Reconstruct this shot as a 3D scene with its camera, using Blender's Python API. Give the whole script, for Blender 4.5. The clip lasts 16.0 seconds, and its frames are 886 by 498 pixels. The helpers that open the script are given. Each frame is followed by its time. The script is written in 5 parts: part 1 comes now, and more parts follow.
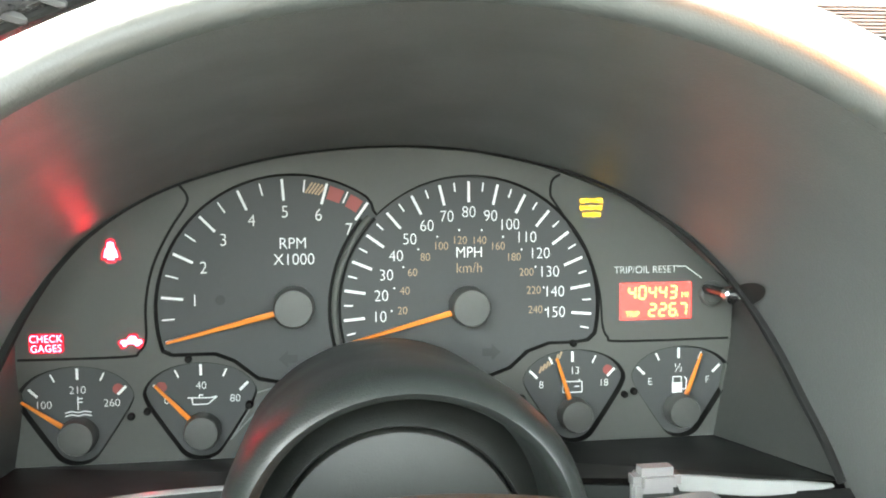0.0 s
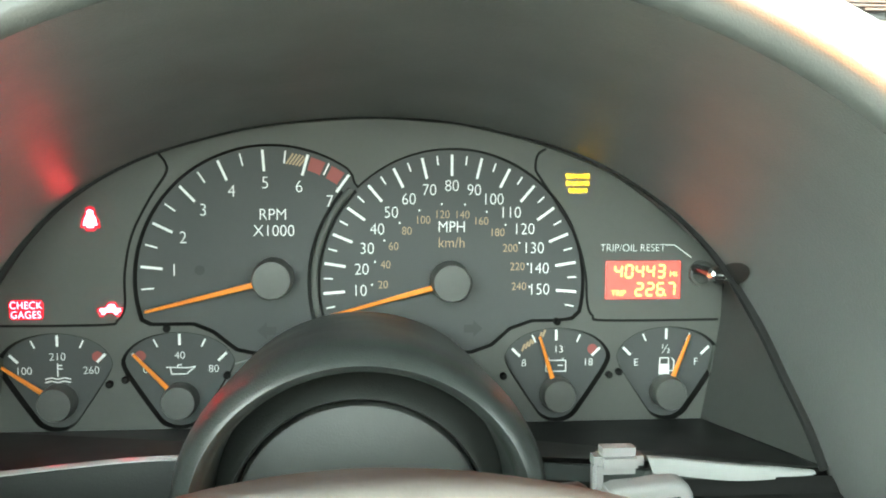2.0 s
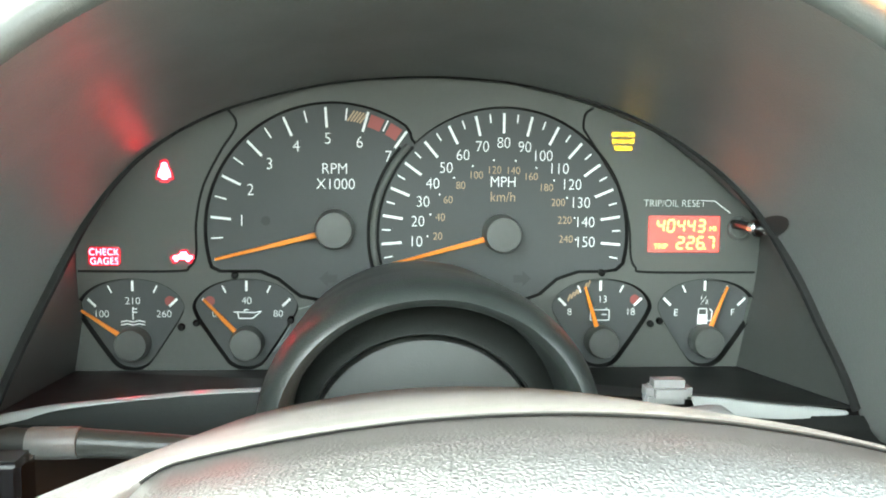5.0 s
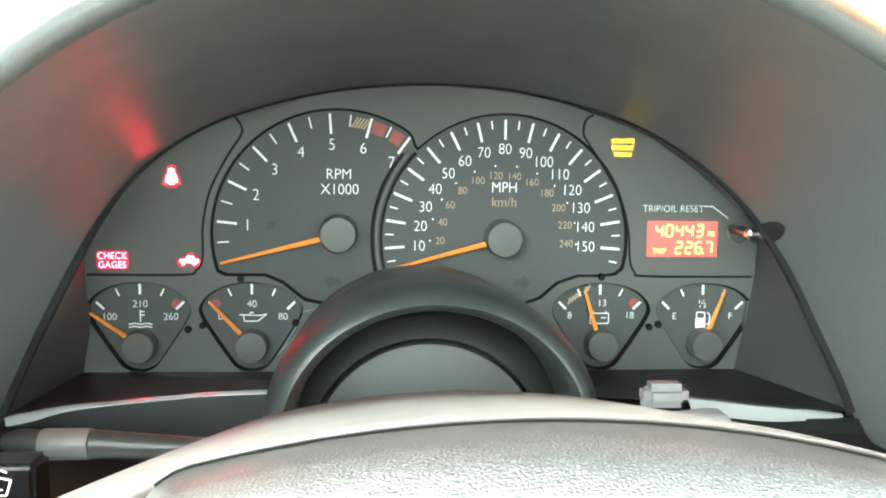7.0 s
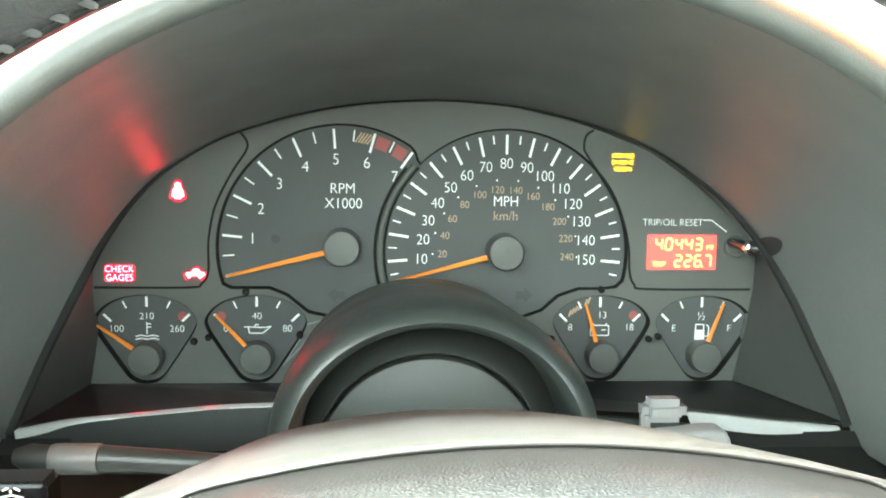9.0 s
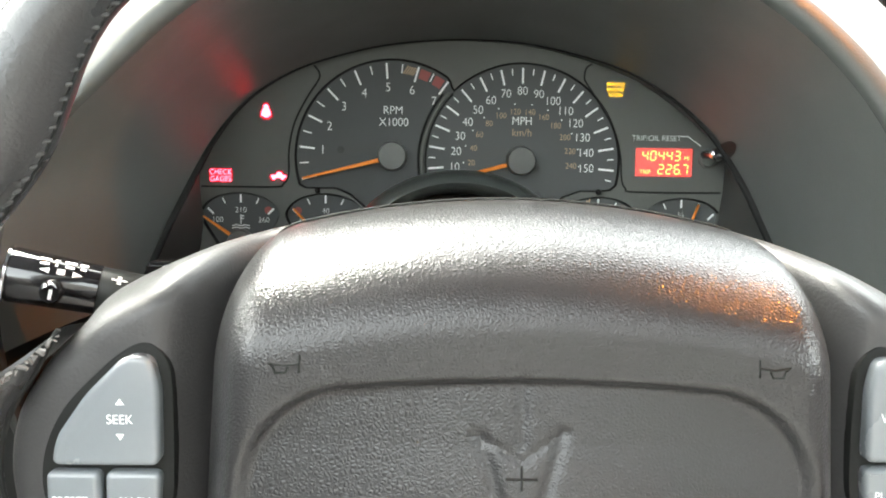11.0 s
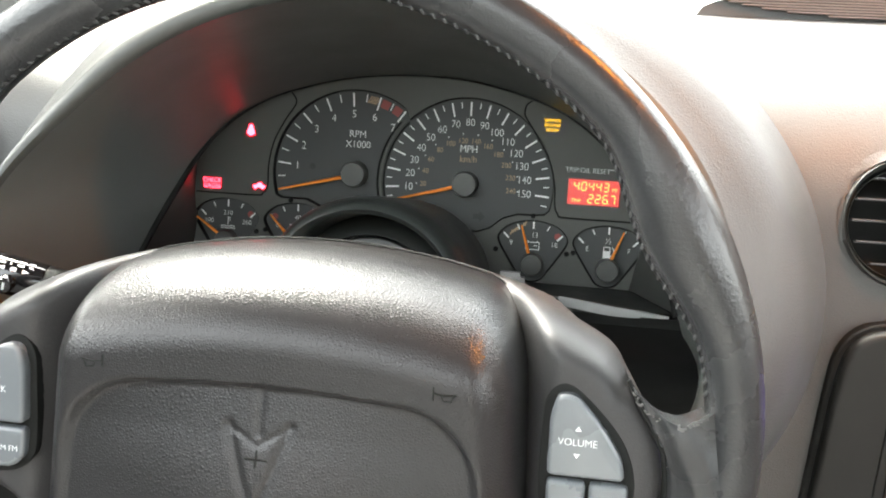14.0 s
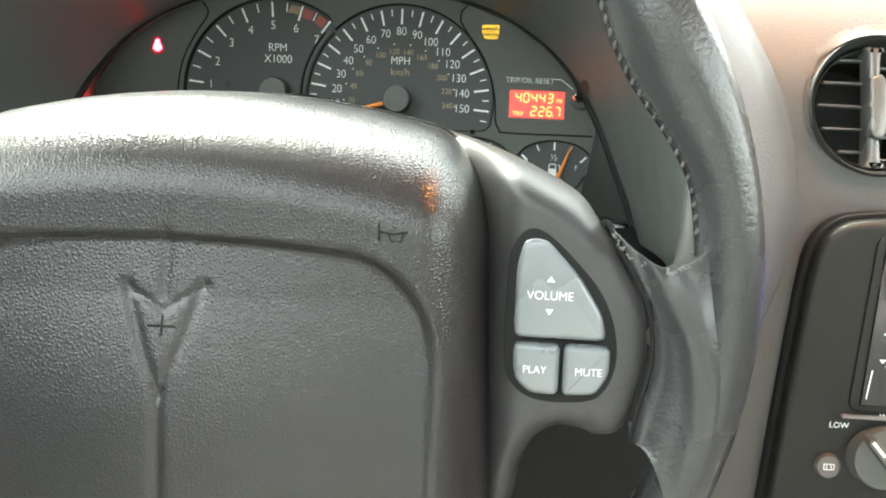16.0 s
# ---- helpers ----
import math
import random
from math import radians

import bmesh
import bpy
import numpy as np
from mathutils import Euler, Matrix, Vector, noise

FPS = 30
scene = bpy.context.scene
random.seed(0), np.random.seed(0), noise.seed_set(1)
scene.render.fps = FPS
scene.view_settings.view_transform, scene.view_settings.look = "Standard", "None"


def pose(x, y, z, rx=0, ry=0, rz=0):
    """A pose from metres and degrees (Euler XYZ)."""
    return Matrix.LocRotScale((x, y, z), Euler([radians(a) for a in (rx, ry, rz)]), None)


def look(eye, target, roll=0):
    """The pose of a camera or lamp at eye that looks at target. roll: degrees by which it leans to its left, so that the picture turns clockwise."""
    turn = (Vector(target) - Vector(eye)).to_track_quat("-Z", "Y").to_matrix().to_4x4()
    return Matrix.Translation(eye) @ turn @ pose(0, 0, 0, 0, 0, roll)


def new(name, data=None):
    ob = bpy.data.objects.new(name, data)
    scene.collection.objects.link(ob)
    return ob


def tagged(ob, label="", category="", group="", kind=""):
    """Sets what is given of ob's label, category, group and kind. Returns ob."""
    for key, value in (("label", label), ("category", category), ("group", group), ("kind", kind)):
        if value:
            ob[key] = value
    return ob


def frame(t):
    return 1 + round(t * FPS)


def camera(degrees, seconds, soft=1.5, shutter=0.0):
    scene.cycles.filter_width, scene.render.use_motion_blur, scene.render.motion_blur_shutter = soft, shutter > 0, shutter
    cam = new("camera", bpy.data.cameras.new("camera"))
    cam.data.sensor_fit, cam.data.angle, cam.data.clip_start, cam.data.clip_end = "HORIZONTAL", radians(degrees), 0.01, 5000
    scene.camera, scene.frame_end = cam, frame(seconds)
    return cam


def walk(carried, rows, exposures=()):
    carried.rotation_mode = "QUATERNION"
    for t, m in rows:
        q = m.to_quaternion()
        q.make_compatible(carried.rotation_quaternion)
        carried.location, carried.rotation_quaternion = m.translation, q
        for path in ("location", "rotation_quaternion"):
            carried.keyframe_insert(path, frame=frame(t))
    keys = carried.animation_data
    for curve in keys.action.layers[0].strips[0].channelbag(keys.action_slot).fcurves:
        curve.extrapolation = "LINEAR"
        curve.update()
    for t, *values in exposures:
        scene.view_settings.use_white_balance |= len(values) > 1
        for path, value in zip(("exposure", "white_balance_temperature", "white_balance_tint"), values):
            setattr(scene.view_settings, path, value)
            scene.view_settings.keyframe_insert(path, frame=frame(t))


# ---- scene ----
cam = camera(51.0, 16.0, soft=1.9)
# The whole cabin is laid out in the frame of the instrument face: x right, y ahead, z up the face.
# CAR tips that frame back, as the face leans in the car, and lifts it to its height over the ground.
CAR = pose(0, 0, 0.78, -14, 0, 0)
PATH = [
    (0, (-0.0744, -0.4531, 0.0590), (0.0059, 0.1402, 0.0201), -0.59),
    (0.5, (-0.0629, -0.4322, 0.0504), (0.0137, 0.1612, 0.0064), -0.51),
    (1, (-0.0571, -0.4394, 0.0555), (0.0158, 0.1544, 0.0103), -0.32),
    (1.5, (-0.0527, -0.4450, 0.0605), (0.0186, 0.1488, 0.0118), -0.07),
    (2, (-0.0453, -0.4501, 0.0550), (0.0090, 0.1452, 0.0042), 0.25),
    (2.5, (-0.0555, -0.4546, 0.0538), (0.0029, 0.1400, -0.0005), 0.44),
    (3, (-0.0629, -0.4640, 0.0452), (-0.0156, 0.1314, -0.0118), 0.33),
    (3.5, (-0.0696, -0.4754, 0.0480), (-0.0129, 0.1193, -0.0083), 0.48),
    (4, (-0.0669, -0.4733, 0.0430), (-0.0187, 0.1218, -0.0162), 0.55),
    (6.5, (-0.0677, -0.4816, 0.0476), (-0.0230, 0.1130, -0.0191), 0.68),
    (7, (-0.0679, -0.4829, 0.0481), (-0.0235, 0.1119, -0.0175), 0.72),
    (7.5, (-0.0693, -0.4819, 0.0487), (-0.0218, 0.1127, -0.0164), 0.79),
    (8, (-0.0687, -0.4838, 0.0492), (-0.0234, 0.1110, -0.0154), 0.76),
    (10.3, (-0.0684, -0.5077, 0.0598), (-0.0305, 0.0872, -0.0079), 0.88),
    (10.5, (-0.0697, -0.5420, 0.0437), (-0.0377, 0.0537, -0.0198), 0.77),
    (11, (-0.0582, -0.6257, 0.0038), (-0.0520, -0.0288, -0.0563), 0.77),
    (11.5, (-0.0606, -0.6224, -0.0177), (-0.1046, -0.0271, -0.0783), 1.14),
    (12, (-0.0518, -0.6369, 0.0051), (-0.1304, -0.0454, -0.0575), 2.90),
    (12.5, (-0.0336, -0.6692, 0.0540), (-0.1224, -0.0797, -0.0135), 3.36),
    (13, (-0.0032, -0.6975, 0.0756), (-0.0964, -0.1094, 0.0019), 3.41),
    (13.5, (0.0480, -0.7085, 0.0722), (-0.0473, -0.1212, -0.0049), 3.50),
    (14, (0.0844, -0.6988, 0.0435), (0.0005, -0.1099, -0.0352), 3.43),
    (14.5, (0.0862, -0.6745, 0.0048), (0.0286, -0.0814, -0.0660), 3.32),
    (15, (0.0952, -0.6543, -0.0241), (0.0553, -0.0590, -0.0877), 2.61),
    (15.5, (0.0969, -0.6422, -0.0332), (0.0625, -0.0463, -0.0941), 2.55),
    (16, (0.0732, -0.6486, -0.0282), (0.0381, -0.0535, -0.0957), 2.48),

]
EXPOSURES = [(0, 5.75, 6800, -2), (0.5, 5.65, 6750, -8), (1, 5.55, 6800, -14), (1.5, 5.7, 6800, -14), (2, 5.65, 6800, -13), (3, 5.7, 6650, -8), (4, 5.72, 6600, -9), (6.5, 5.75, 6650, -9), (8, 5.78, 6700, -12), (10.4, 5.55, 6700, -6), (11.0, 4.75, 6900, 1), (12.0, 4.8, 6900, 2), (12.5, 4.78, 6800, 2), (13.2, 4.6, 6700, 3), (14.2, 4.28, 6900, 3), (15, 4.42, 6900, -4), (16, 4.6, 6900, -5)]
walk(cam, [(t, CAR @ look(eye, target, roll)) for t, eye, target, roll in PATH], EXPOSURES)

# ---- world and sun ----
SUN_UP, SUN_TURN = 55, -48
world = bpy.data.worlds.new("overcast_sky")
scene.world = world
world.use_nodes = True
wn, wl = world.node_tree.nodes, world.node_tree.links
sky = wn.new("ShaderNodeTexSky")
sky.sky_type, sky.sun_disc = "NISHITA", False
sky.sun_elevation, sky.sun_rotation = radians(SUN_UP), radians(SUN_TURN)
sky.air_density, sky.dust_density, sky.ozone_density = 1.0, 4.0, 1.0
wn["Background"].inputs["Strength"].default_value = 0.15
haze = wn.new("ShaderNodeHueSaturation")
haze.inputs["Saturation"].default_value = 0.26
wl.new(sky.outputs["Color"], haze.inputs["Color"])
wl.new(haze.outputs["Color"], wn["Background"].inputs["Color"])

sun = new("sun", bpy.data.lights.new("sun", "SUN"))
sun.data.energy, sun.data.angle, sun.data.color = 0.75, radians(40), (1.0, 0.99, 0.97)
sun.matrix_world = look((0, 0, 5), Vector((0, 0, 5)) - Vector((math.sin(radians(SUN_TURN)) * math.cos(radians(SUN_UP)), math.cos(radians(SUN_TURN)) * math.cos(radians(SUN_UP)), math.sin(radians(SUN_UP)))))


# ---- materials ----
def material(name, color, rough=0.5, metal=0.0, grain=0.0, grain_size=0.001, mottle=0.12, coat=0.0, wear=0.0, specular=0.5, cells=False):
    """Paint, plastic or leather: base colour with broad mottling, fine relief of grain_size metres, and rubbed gloss."""
    m = bpy.data.materials.new(name)
    m.use_nodes = True
    n, l = m.node_tree.nodes, m.node_tree.links
    b = n["Principled BSDF"]
    b.inputs["Metallic"].default_value = metal
    b.inputs["Coat Weight"].default_value = coat
    b.inputs["Coat Roughness"].default_value = 0.15
    b.inputs["Specular IOR Level"].default_value = specular
    tc = n.new("ShaderNodeTexCoord")
    broad = n.new("ShaderNodeTexNoise")
    broad.inputs["Scale"].default_value, broad.inputs["Detail"].default_value = 22, 6
    l.new(tc.outputs["Object"], broad.inputs["Vector"])
    fine = n.new("ShaderNodeTexNoise")
    fine.inputs["Scale"].default_value, fine.inputs["Detail"].default_value = 420, 3
    l.new(tc.outputs["Object"], fine.inputs["Vector"])
    mix = n.new("ShaderNodeMix")
    mix.data_type = "RGBA"
    mix.inputs["A"].default_value = (*[c * (1 - mottle) for c in color], 1)
    mix.inputs["B"].default_value = (*[min(1, c * (1 + mottle)) for c in color], 1)
    add = n.new("ShaderNodeMath")
    add.operation, add.use_clamp = "MULTIPLY_ADD", True
    add.inputs[1].default_value = 0.5
    half = n.new("ShaderNodeMath")
    half.operation = "MULTIPLY"
    half.inputs[1].default_value = 0.5
    l.new(fine.outputs["Fac"], half.inputs[0])
    l.new(broad.outputs["Fac"], add.inputs[0])
    l.new(half.outputs[0], add.inputs[2])
    l.new(add.outputs[0], mix.inputs["Factor"])
    l.new(mix.outputs["Result"], b.inputs["Base Color"])
    rr = n.new("ShaderNodeMapRange")
    rr.inputs["From Min"].default_value, rr.inputs["From Max"].default_value = 0.3, 0.7
    rr.inputs["To Min"].default_value, rr.inputs["To Max"].default_value = max(0.03, rough - 0.06 - wear), min(1, rough + 0.06)
    l.new(broad.outputs["Fac"], rr.inputs["Value"])
    l.new(rr.outputs["Result"], b.inputs["Roughness"])
    if grain:
        if cells:
            tex = n.new("ShaderNodeTexVoronoi")
            tex.feature = "DISTANCE_TO_EDGE"
            dome = n.new("ShaderNodeMapRange")
            dome.interpolation_type = "SMOOTHSTEP"
            dome.inputs["From Max"].default_value = 0.42
            l.new(tex.outputs["Distance"], dome.inputs["Value"])
            out = dome.outputs["Result"]
        else:
            tex = n.new("ShaderNodeTexNoise")
            tex.inputs["Detail"].default_value = 2.5
            out = tex.outputs["Fac"]
        tex.inputs["Scale"].default_value = 1 / grain_size
        warp = n.new("ShaderNodeMix")
        warp.data_type = "VECTOR"
        warp.inputs["Factor"].default_value = 0.0012
        l.new(tc.outputs["Object"], warp.inputs["A"])
        l.new(fine.outputs["Color"], warp.inputs["B"])
        l.new(warp.outputs["Result"], tex.inputs["Vector"])
        bump = n.new("ShaderNodeBump")
        bump.inputs["Strength"].default_value = grain
        bump.inputs["Distance"].default_value = grain_size * 0.6
        l.new(out, bump.inputs["Height"])
        l.new(bump.outputs["Normal"], b.inputs["Normal"])
        l.new(bump.outputs["Normal"], b.inputs["Coat Normal"])
    return m


def glow(name, color, strength, base=(0.02, 0.02, 0.02)):
    """A lit legend or display."""
    m = bpy.data.materials.new(name)
    m.use_nodes = True
    b = m.node_tree.nodes["Principled BSDF"]
    b.inputs["Base Color"].default_value = (*base, 1)
    b.inputs["Emission Color"].default_value = (*color, 1)
    b.inputs["Emission Strength"].default_value = strength
    b.inputs["Roughness"].default_value = 0.4
    return m


FACE = material("face_plastic", (0.084, 0.089, 0.081), 0.62, grain=0.25, grain_size=0.0006, mottle=0.06)
DIAL = material("dial_print", (0.066, 0.071, 0.070), 0.7, grain=0.1, grain_size=0.0005, mottle=0.05)
GROOVE = material("groove_black", (0.013, 0.0135, 0.013), 0.7, specular=0.15)
HUB = material("hub_plastic", (0.090, 0.094, 0.088), 0.5, grain=0.2, grain_size=0.0006)
NEEDLE = material("needle_orange", (0.85, 0.26, 0.03), 0.45, mottle=0.05)
WHITE = material("white_print", (0.82, 0.84, 0.84), 0.6, mottle=0.03)
TAN = material("tan_print", (0.42, 0.30, 0.19), 0.6, mottle=0.05)
REDZONE = material("red_print", (0.30, 0.075, 0.065), 0.6, mottle=0.06)
HOOD = material("hood_black", (0.100, 0.108, 0.102), 0.43, grain=0.3, grain_size=0.0009, mottle=0.08)
DASH = material("dash_vinyl", (0.063, 0.063, 0.0625), 0.47, grain=0.40, grain_size=0.0011, mottle=0.08)
DARK = material("dark_plastic", (0.016, 0.018, 0.017), 0.5, grain=0.2, grain_size=0.0008, specular=0.3)
# Black of the knee panels; also paints the shade on the hood's lower end.
KNEE = material("knee_and_shade_black", (0.010, 0.0105, 0.010), 0.7, grain=0.2, grain_size=0.0008, specular=0.2)
GLOSS = material("gloss_black", (0.008, 0.008, 0.009), 0.12, mottle=0.05, coat=0.6)
COLLAR = material("collar_plastic", (0.032, 0.035, 0.032), 0.5, grain=0.3, grain_size=0.0008, specular=0.3)
SHAFT = material("shaft_grey", (0.042, 0.045, 0.042), 0.45, grain=0.15, grain_size=0.0008)
SHROUD = material("column_plastic", (0.027, 0.031, 0.029), 0.34, grain=0.3, grain_size=0.0008)
LEATHER = material("rim_leather", (0.030, 0.0308, 0.0318), 0.28, grain=0.27, grain_size=0.0014, mottle=0.15, wear=0.0, specular=0.5)
PAD = material("airbag_vinyl", (0.021, 0.0204, 0.0212), 0.35, grain=0.20, grain_size=0.0013, mottle=0.14, wear=-0.03, cells=True, specular=0.25, coat=0.35)
SPOKE = material("spoke_vinyl", (0.046, 0.0448, 0.0452), 0.42, grain=0.25, grain_size=0.0011, mottle=0.12, specular=0.3)
BUTTON = material("button_grey", (0.150, 0.162, 0.172), 0.28, grain=0.08, grain_size=0.0007, mottle=0.05, coat=0.3)
GREY = material("grey_plastic", (0.20, 0.195, 0.195), 0.45, grain=0.2, grain_size=0.0008)
PILLAR = material("pillar_plastic", (0.013, 0.0138, 0.0132), 0.5, grain=0.3, grain_size=0.0011, mottle=0.08, specular=0.3)
SATIN = material("satin_grey", (0.10, 0.102, 0.10), 0.24, metal=0.2, grain=0.05, grain_size=0.001, mottle=0.1)
CHROME = material("bright_trim", (0.75, 0.76, 0.76), 0.16, metal=1.0, mottle=0.04)
# Pale base colour stands for the windscreen's reflection along the lens edge.
LENS_GLINT = material("lens_edge_reflection", (0.40, 0.41, 0.40), 0.15, mottle=0.05, specular=1.0, coat=1.0)
THREAD = material("thread_grey", (0.046, 0.046, 0.046), 0.7)
RED_ON = glow("red_lamp", (1.0, 0.024, 0.045), 1.6)
RED_DIM = glow("red_glow_backing", (1.0, 0.006, 0.03), 0.045)
AMBER_ON = glow("amber_lamp", (1.0, 0.52, 0.012), 0.22)
LCD = glow("lcd_red", (1.0, 0.105, 0.095), 0.045)
LCD_DIGIT = glow("lcd_digit", (1.0, 0.42, 0.10), 0.15)


# ---- building helpers ----
def thing(name, base, label, category, group="", kind=""):
    """A top-level empty at base, in the frame of the instrument face."""
    ob = new(name)
    ob.matrix_world = CAR @ Matrix.Translation(base)
    ob.empty_display_size = 0.02
    ob["base"] = list(base)
    return tagged(ob, label, category, group, kind)


def mesh_of(name, bm, mat, smooth=True, sharp=40):
    bmesh.ops.recalc_face_normals(bm, faces=bm.faces)
    me = bpy.data.meshes.new(name)
    bm.to_mesh(me)
    bm.free()
    me.materials.append(mat)
    if smooth:
        me.shade_smooth()
        me.set_sharp_from_angle(angle=radians(sharp))
    return me


def part(name, bm, mat, parent, label="", smooth=True, sharp=40):
    """Links a bmesh, given in the frame of the instrument face, as one mesh under a thing or a part."""
    me = bm if isinstance(bm, bpy.types.Mesh) else mesh_of(name, bm, mat, smooth, sharp)
    ob = new(name, me)
    ob.parent = parent
    if parent.type == "EMPTY":
        ob.matrix_basis = Matrix.Translation(-Vector(parent["base"]))
    if label:
        ob["label"] = label
    return ob


def spline(points, n, closed=True):
    """A smooth curve through points: n steps to each span."""
    p = [Vector(q) for q in points]
    out, k = [], len(p)
    for i in range(k if closed else k - 1):
        a, b, c, d = (p[j % k] if closed else p[min(max(j, 0), k - 1)] for j in (i - 1, i, i + 1, i + 2))
        for s in range(n):
            t = s / n
            out.append(0.5 * (2 * b + (c - a) * t + (2 * a - 5 * b + 4 * c - d) * t * t + (3 * b - a - 3 * c + d) * t ** 3))
    if not closed:
        out.append(p[-1])
    return out


def arc(cx, cz, r, a0, a1, n):
    """Points on a circle; degrees clockwise from the top."""
    return [(cx + r * math.sin(radians(a0 + (a1 - a0) * i / n)), cz + r * math.cos(radians(a0 + (a1 - a0) * i / n))) for i in range(n + 1)]


def offset(loop, d):
    """The closed loop of (x, z) moved inwards by d."""
    k = len(loop)
    area = sum(loop[i][0] * loop[(i + 1) % k][1] - loop[(i + 1) % k][0] * loop[i][1] for i in range(k))
    out = []
    for i in range(k):
        a, b, c = Vector(loop[i - 1]), Vector(loop[i]), Vector(loop[(i + 1) % k])
        e, g = (b - a).normalized(), (c - b).normalized()
        n = Vector((-(e.y + g.y), e.x + g.x))
        if n.length < 1e-6:
            n = Vector((-e.y, e.x))
        n.normalize()
        cosine = max(0.5, n.dot(Vector((-e.y, e.x))))
        out.append(tuple(b + n * (d / cosine if area > 0 else -d / cosine)))
    return out


def rings(bm, loops, closed=True, cap_first=False, cap_last=False):
    """Skins a row of equal loops of 3D points."""
    rows = [[bm.verts.new(p) for p in loop] for loop in loops]
    for a, b in zip(rows, rows[1:]):
        k = len(a)
        for i in range(k if closed else k - 1):
            try:
                bm.faces.new((a[i], a[(i + 1) % k], b[(i + 1) % k], b[i]))
            except ValueError:
                pass
    if cap_first:
        bm.faces.new(rows[0])
    if cap_last:
        bm.faces.new(rows[-1])
    return rows


def slab(loop, back, front, bevel=0.001, steps=3, bm=None, deep=None):
    """A plate with the outline loop (x, z), from y = back to y = front, its front edge rounded."""
    bm = bm or bmesh.new()
    loops = [[(x, back, z) for x, z in loop]]
    sign = 1 if front > back else -1
    for i in range(steps + 1):
        a = i / steps * math.pi / 2
        o = offset(loop, bevel * (1 - math.cos(a)))
        loops.append([(x, front - sign * (deep or bevel) * (1 - math.sin(a)), z) for x, z in o])
    rings(bm, loops, cap_first=True, cap_last=True)
    return bm


def ribbon(points, r, closed=False, m=6, bm=None):
    """A round bead of radius r along 3D points."""
    bm = bm or bmesh.new()
    p = [Vector(q) for q in points]
    k, loops = len(p), []
    for i in range(k):
        d = (p[(i + 1) % k] - p[i - 1]) if closed else (p[min(i + 1, k - 1)] - p[max(i - 1, 0)])
        d.normalize()
        u = d.cross(Vector((0, 1, 0)))
        if u.length < 1e-4:
            u = d.cross(Vector((1, 0, 0)))
        u.normalize()
        v = d.cross(u)
        loops.append([tuple(p[i] + r * (math.cos(2 * math.pi * j / m) * u + math.sin(2 * math.pi * j / m) * v)) for j in range(m)])
    if closed:
        loops.append(loops[0])
    rings(bm, loops, cap_first=not closed, cap_last=not closed)
    if closed:
        bmesh.ops.remove_doubles(bm, verts=bm.verts, dist=1e-7)
    return bm


def turned(profile, cx, cz, n=48, bm=None, cap_first=False, cap_last=False, stretch=1.0):
    """A body turned about an axis along y: rows of (radius, y)."""
    bm = bm or bmesh.new()
    rings(bm, [[(cx + r * math.cos(2 * math.pi * i / n), y, cz + stretch * r * math.sin(2 * math.pi * i / n)) for i in range(n)] for r, y in profile],
          cap_first=cap_first, cap_last=cap_last)
    return bm


def along(a, b, profile, n=24, bm=None):
    """A round body from a to b: rows of (share of the way, radius)."""
    bm = bm or bmesh.new()
    a, b = Vector(a), Vector(b)
    d = (b - a).normalized()
    u = d.cross(Vector((0, 0, 1))).normalized()
    v = d.cross(u)
    rings(bm, [[tuple(a + (b - a) * s + r * (math.cos(2 * math.pi * i / n) * u + math.sin(2 * math.pi * i / n) * v)) for i in range(n)] for s, r in profile], cap_first=True, cap_last=True)
    return bm


def block(lo, hi, bevel=0.0015, bm=None):
    """A box between two corners with rounded edges."""
    own = bmesh.new()
    bmesh.ops.create_cube(own, size=1)
    for v in own.verts:
        v.co = Vector([l + (h - l) * (c + 0.5) for l, h, c in zip(lo, hi, v.co)])
    if bevel:
        bmesh.ops.bevel(own, geom=own.edges[:], offset=bevel, segments=2, affect="EDGES")
    return own


def letters(body, size, bold=0.0, space=1.0):
    """A mesh of built-in type, centred, standing upright and facing the driver, of capital height size."""
    c = bpy.data.curves.new("letters", "FONT")
    c.body, c.align_x, c.align_y, c.size = body, "CENTER", "CENTER", size / 0.69
    c.space_line, c.space_character, c.offset = 0.92, space, bold
    ob = bpy.data.objects.new("letters", c)
    me = bpy.data.meshes.new_from_object(ob)
    bpy.data.objects.remove(ob)
    ys = [v.co.y for v in me.vertices]
    mid = (min(ys) + max(ys)) / 2
    xs = [v.co.x for v in me.vertices]
    midx = (min(xs) + max(xs)) / 2
    me.transform(pose(0, 0, 0, 90, 0, 0) @ Matrix.Translation((-midx, -mid, 0)))
    return me


def write(name, body, x, y, z, size, mat, parent, bold=0.0, wide=1.0, turn=0.0, rx=0.0, rz=0.0, label="", space=1.0):
    """Printed or lit writing centred at (x, y, z)."""
    me = letters(body, size, bold, space)
    me.transform(Matrix.Translation((x, y, z)) @ pose(0, 0, 0, rx, turn, rz) @ Matrix.Diagonal((wide, 1, 1, 1)))
    me.materials.append(mat)
    return part(name, me, mat, parent, label)


def strip(a, b, w, y, bm=None):
    """A flat printed bar from a to b (x, z), w wide, facing the driver."""
    bm = bm or bmesh.new()
    a, b = Vector(a), Vector(b)
    n = (b - a).normalized()
    n = Vector((-n.y, n.x)) * w / 2
    q = [(a - n), (b - n), (b + n), (a + n)]
    bm.faces.new([bm.verts.new((p.x, y, p.y)) for p in q])
    return bm


def polygon(points, y, bm=None):
    bm = bm or bmesh.new()
    bm.faces.new([bm.verts.new((x, y, z)) for x, z in points])
    return bm


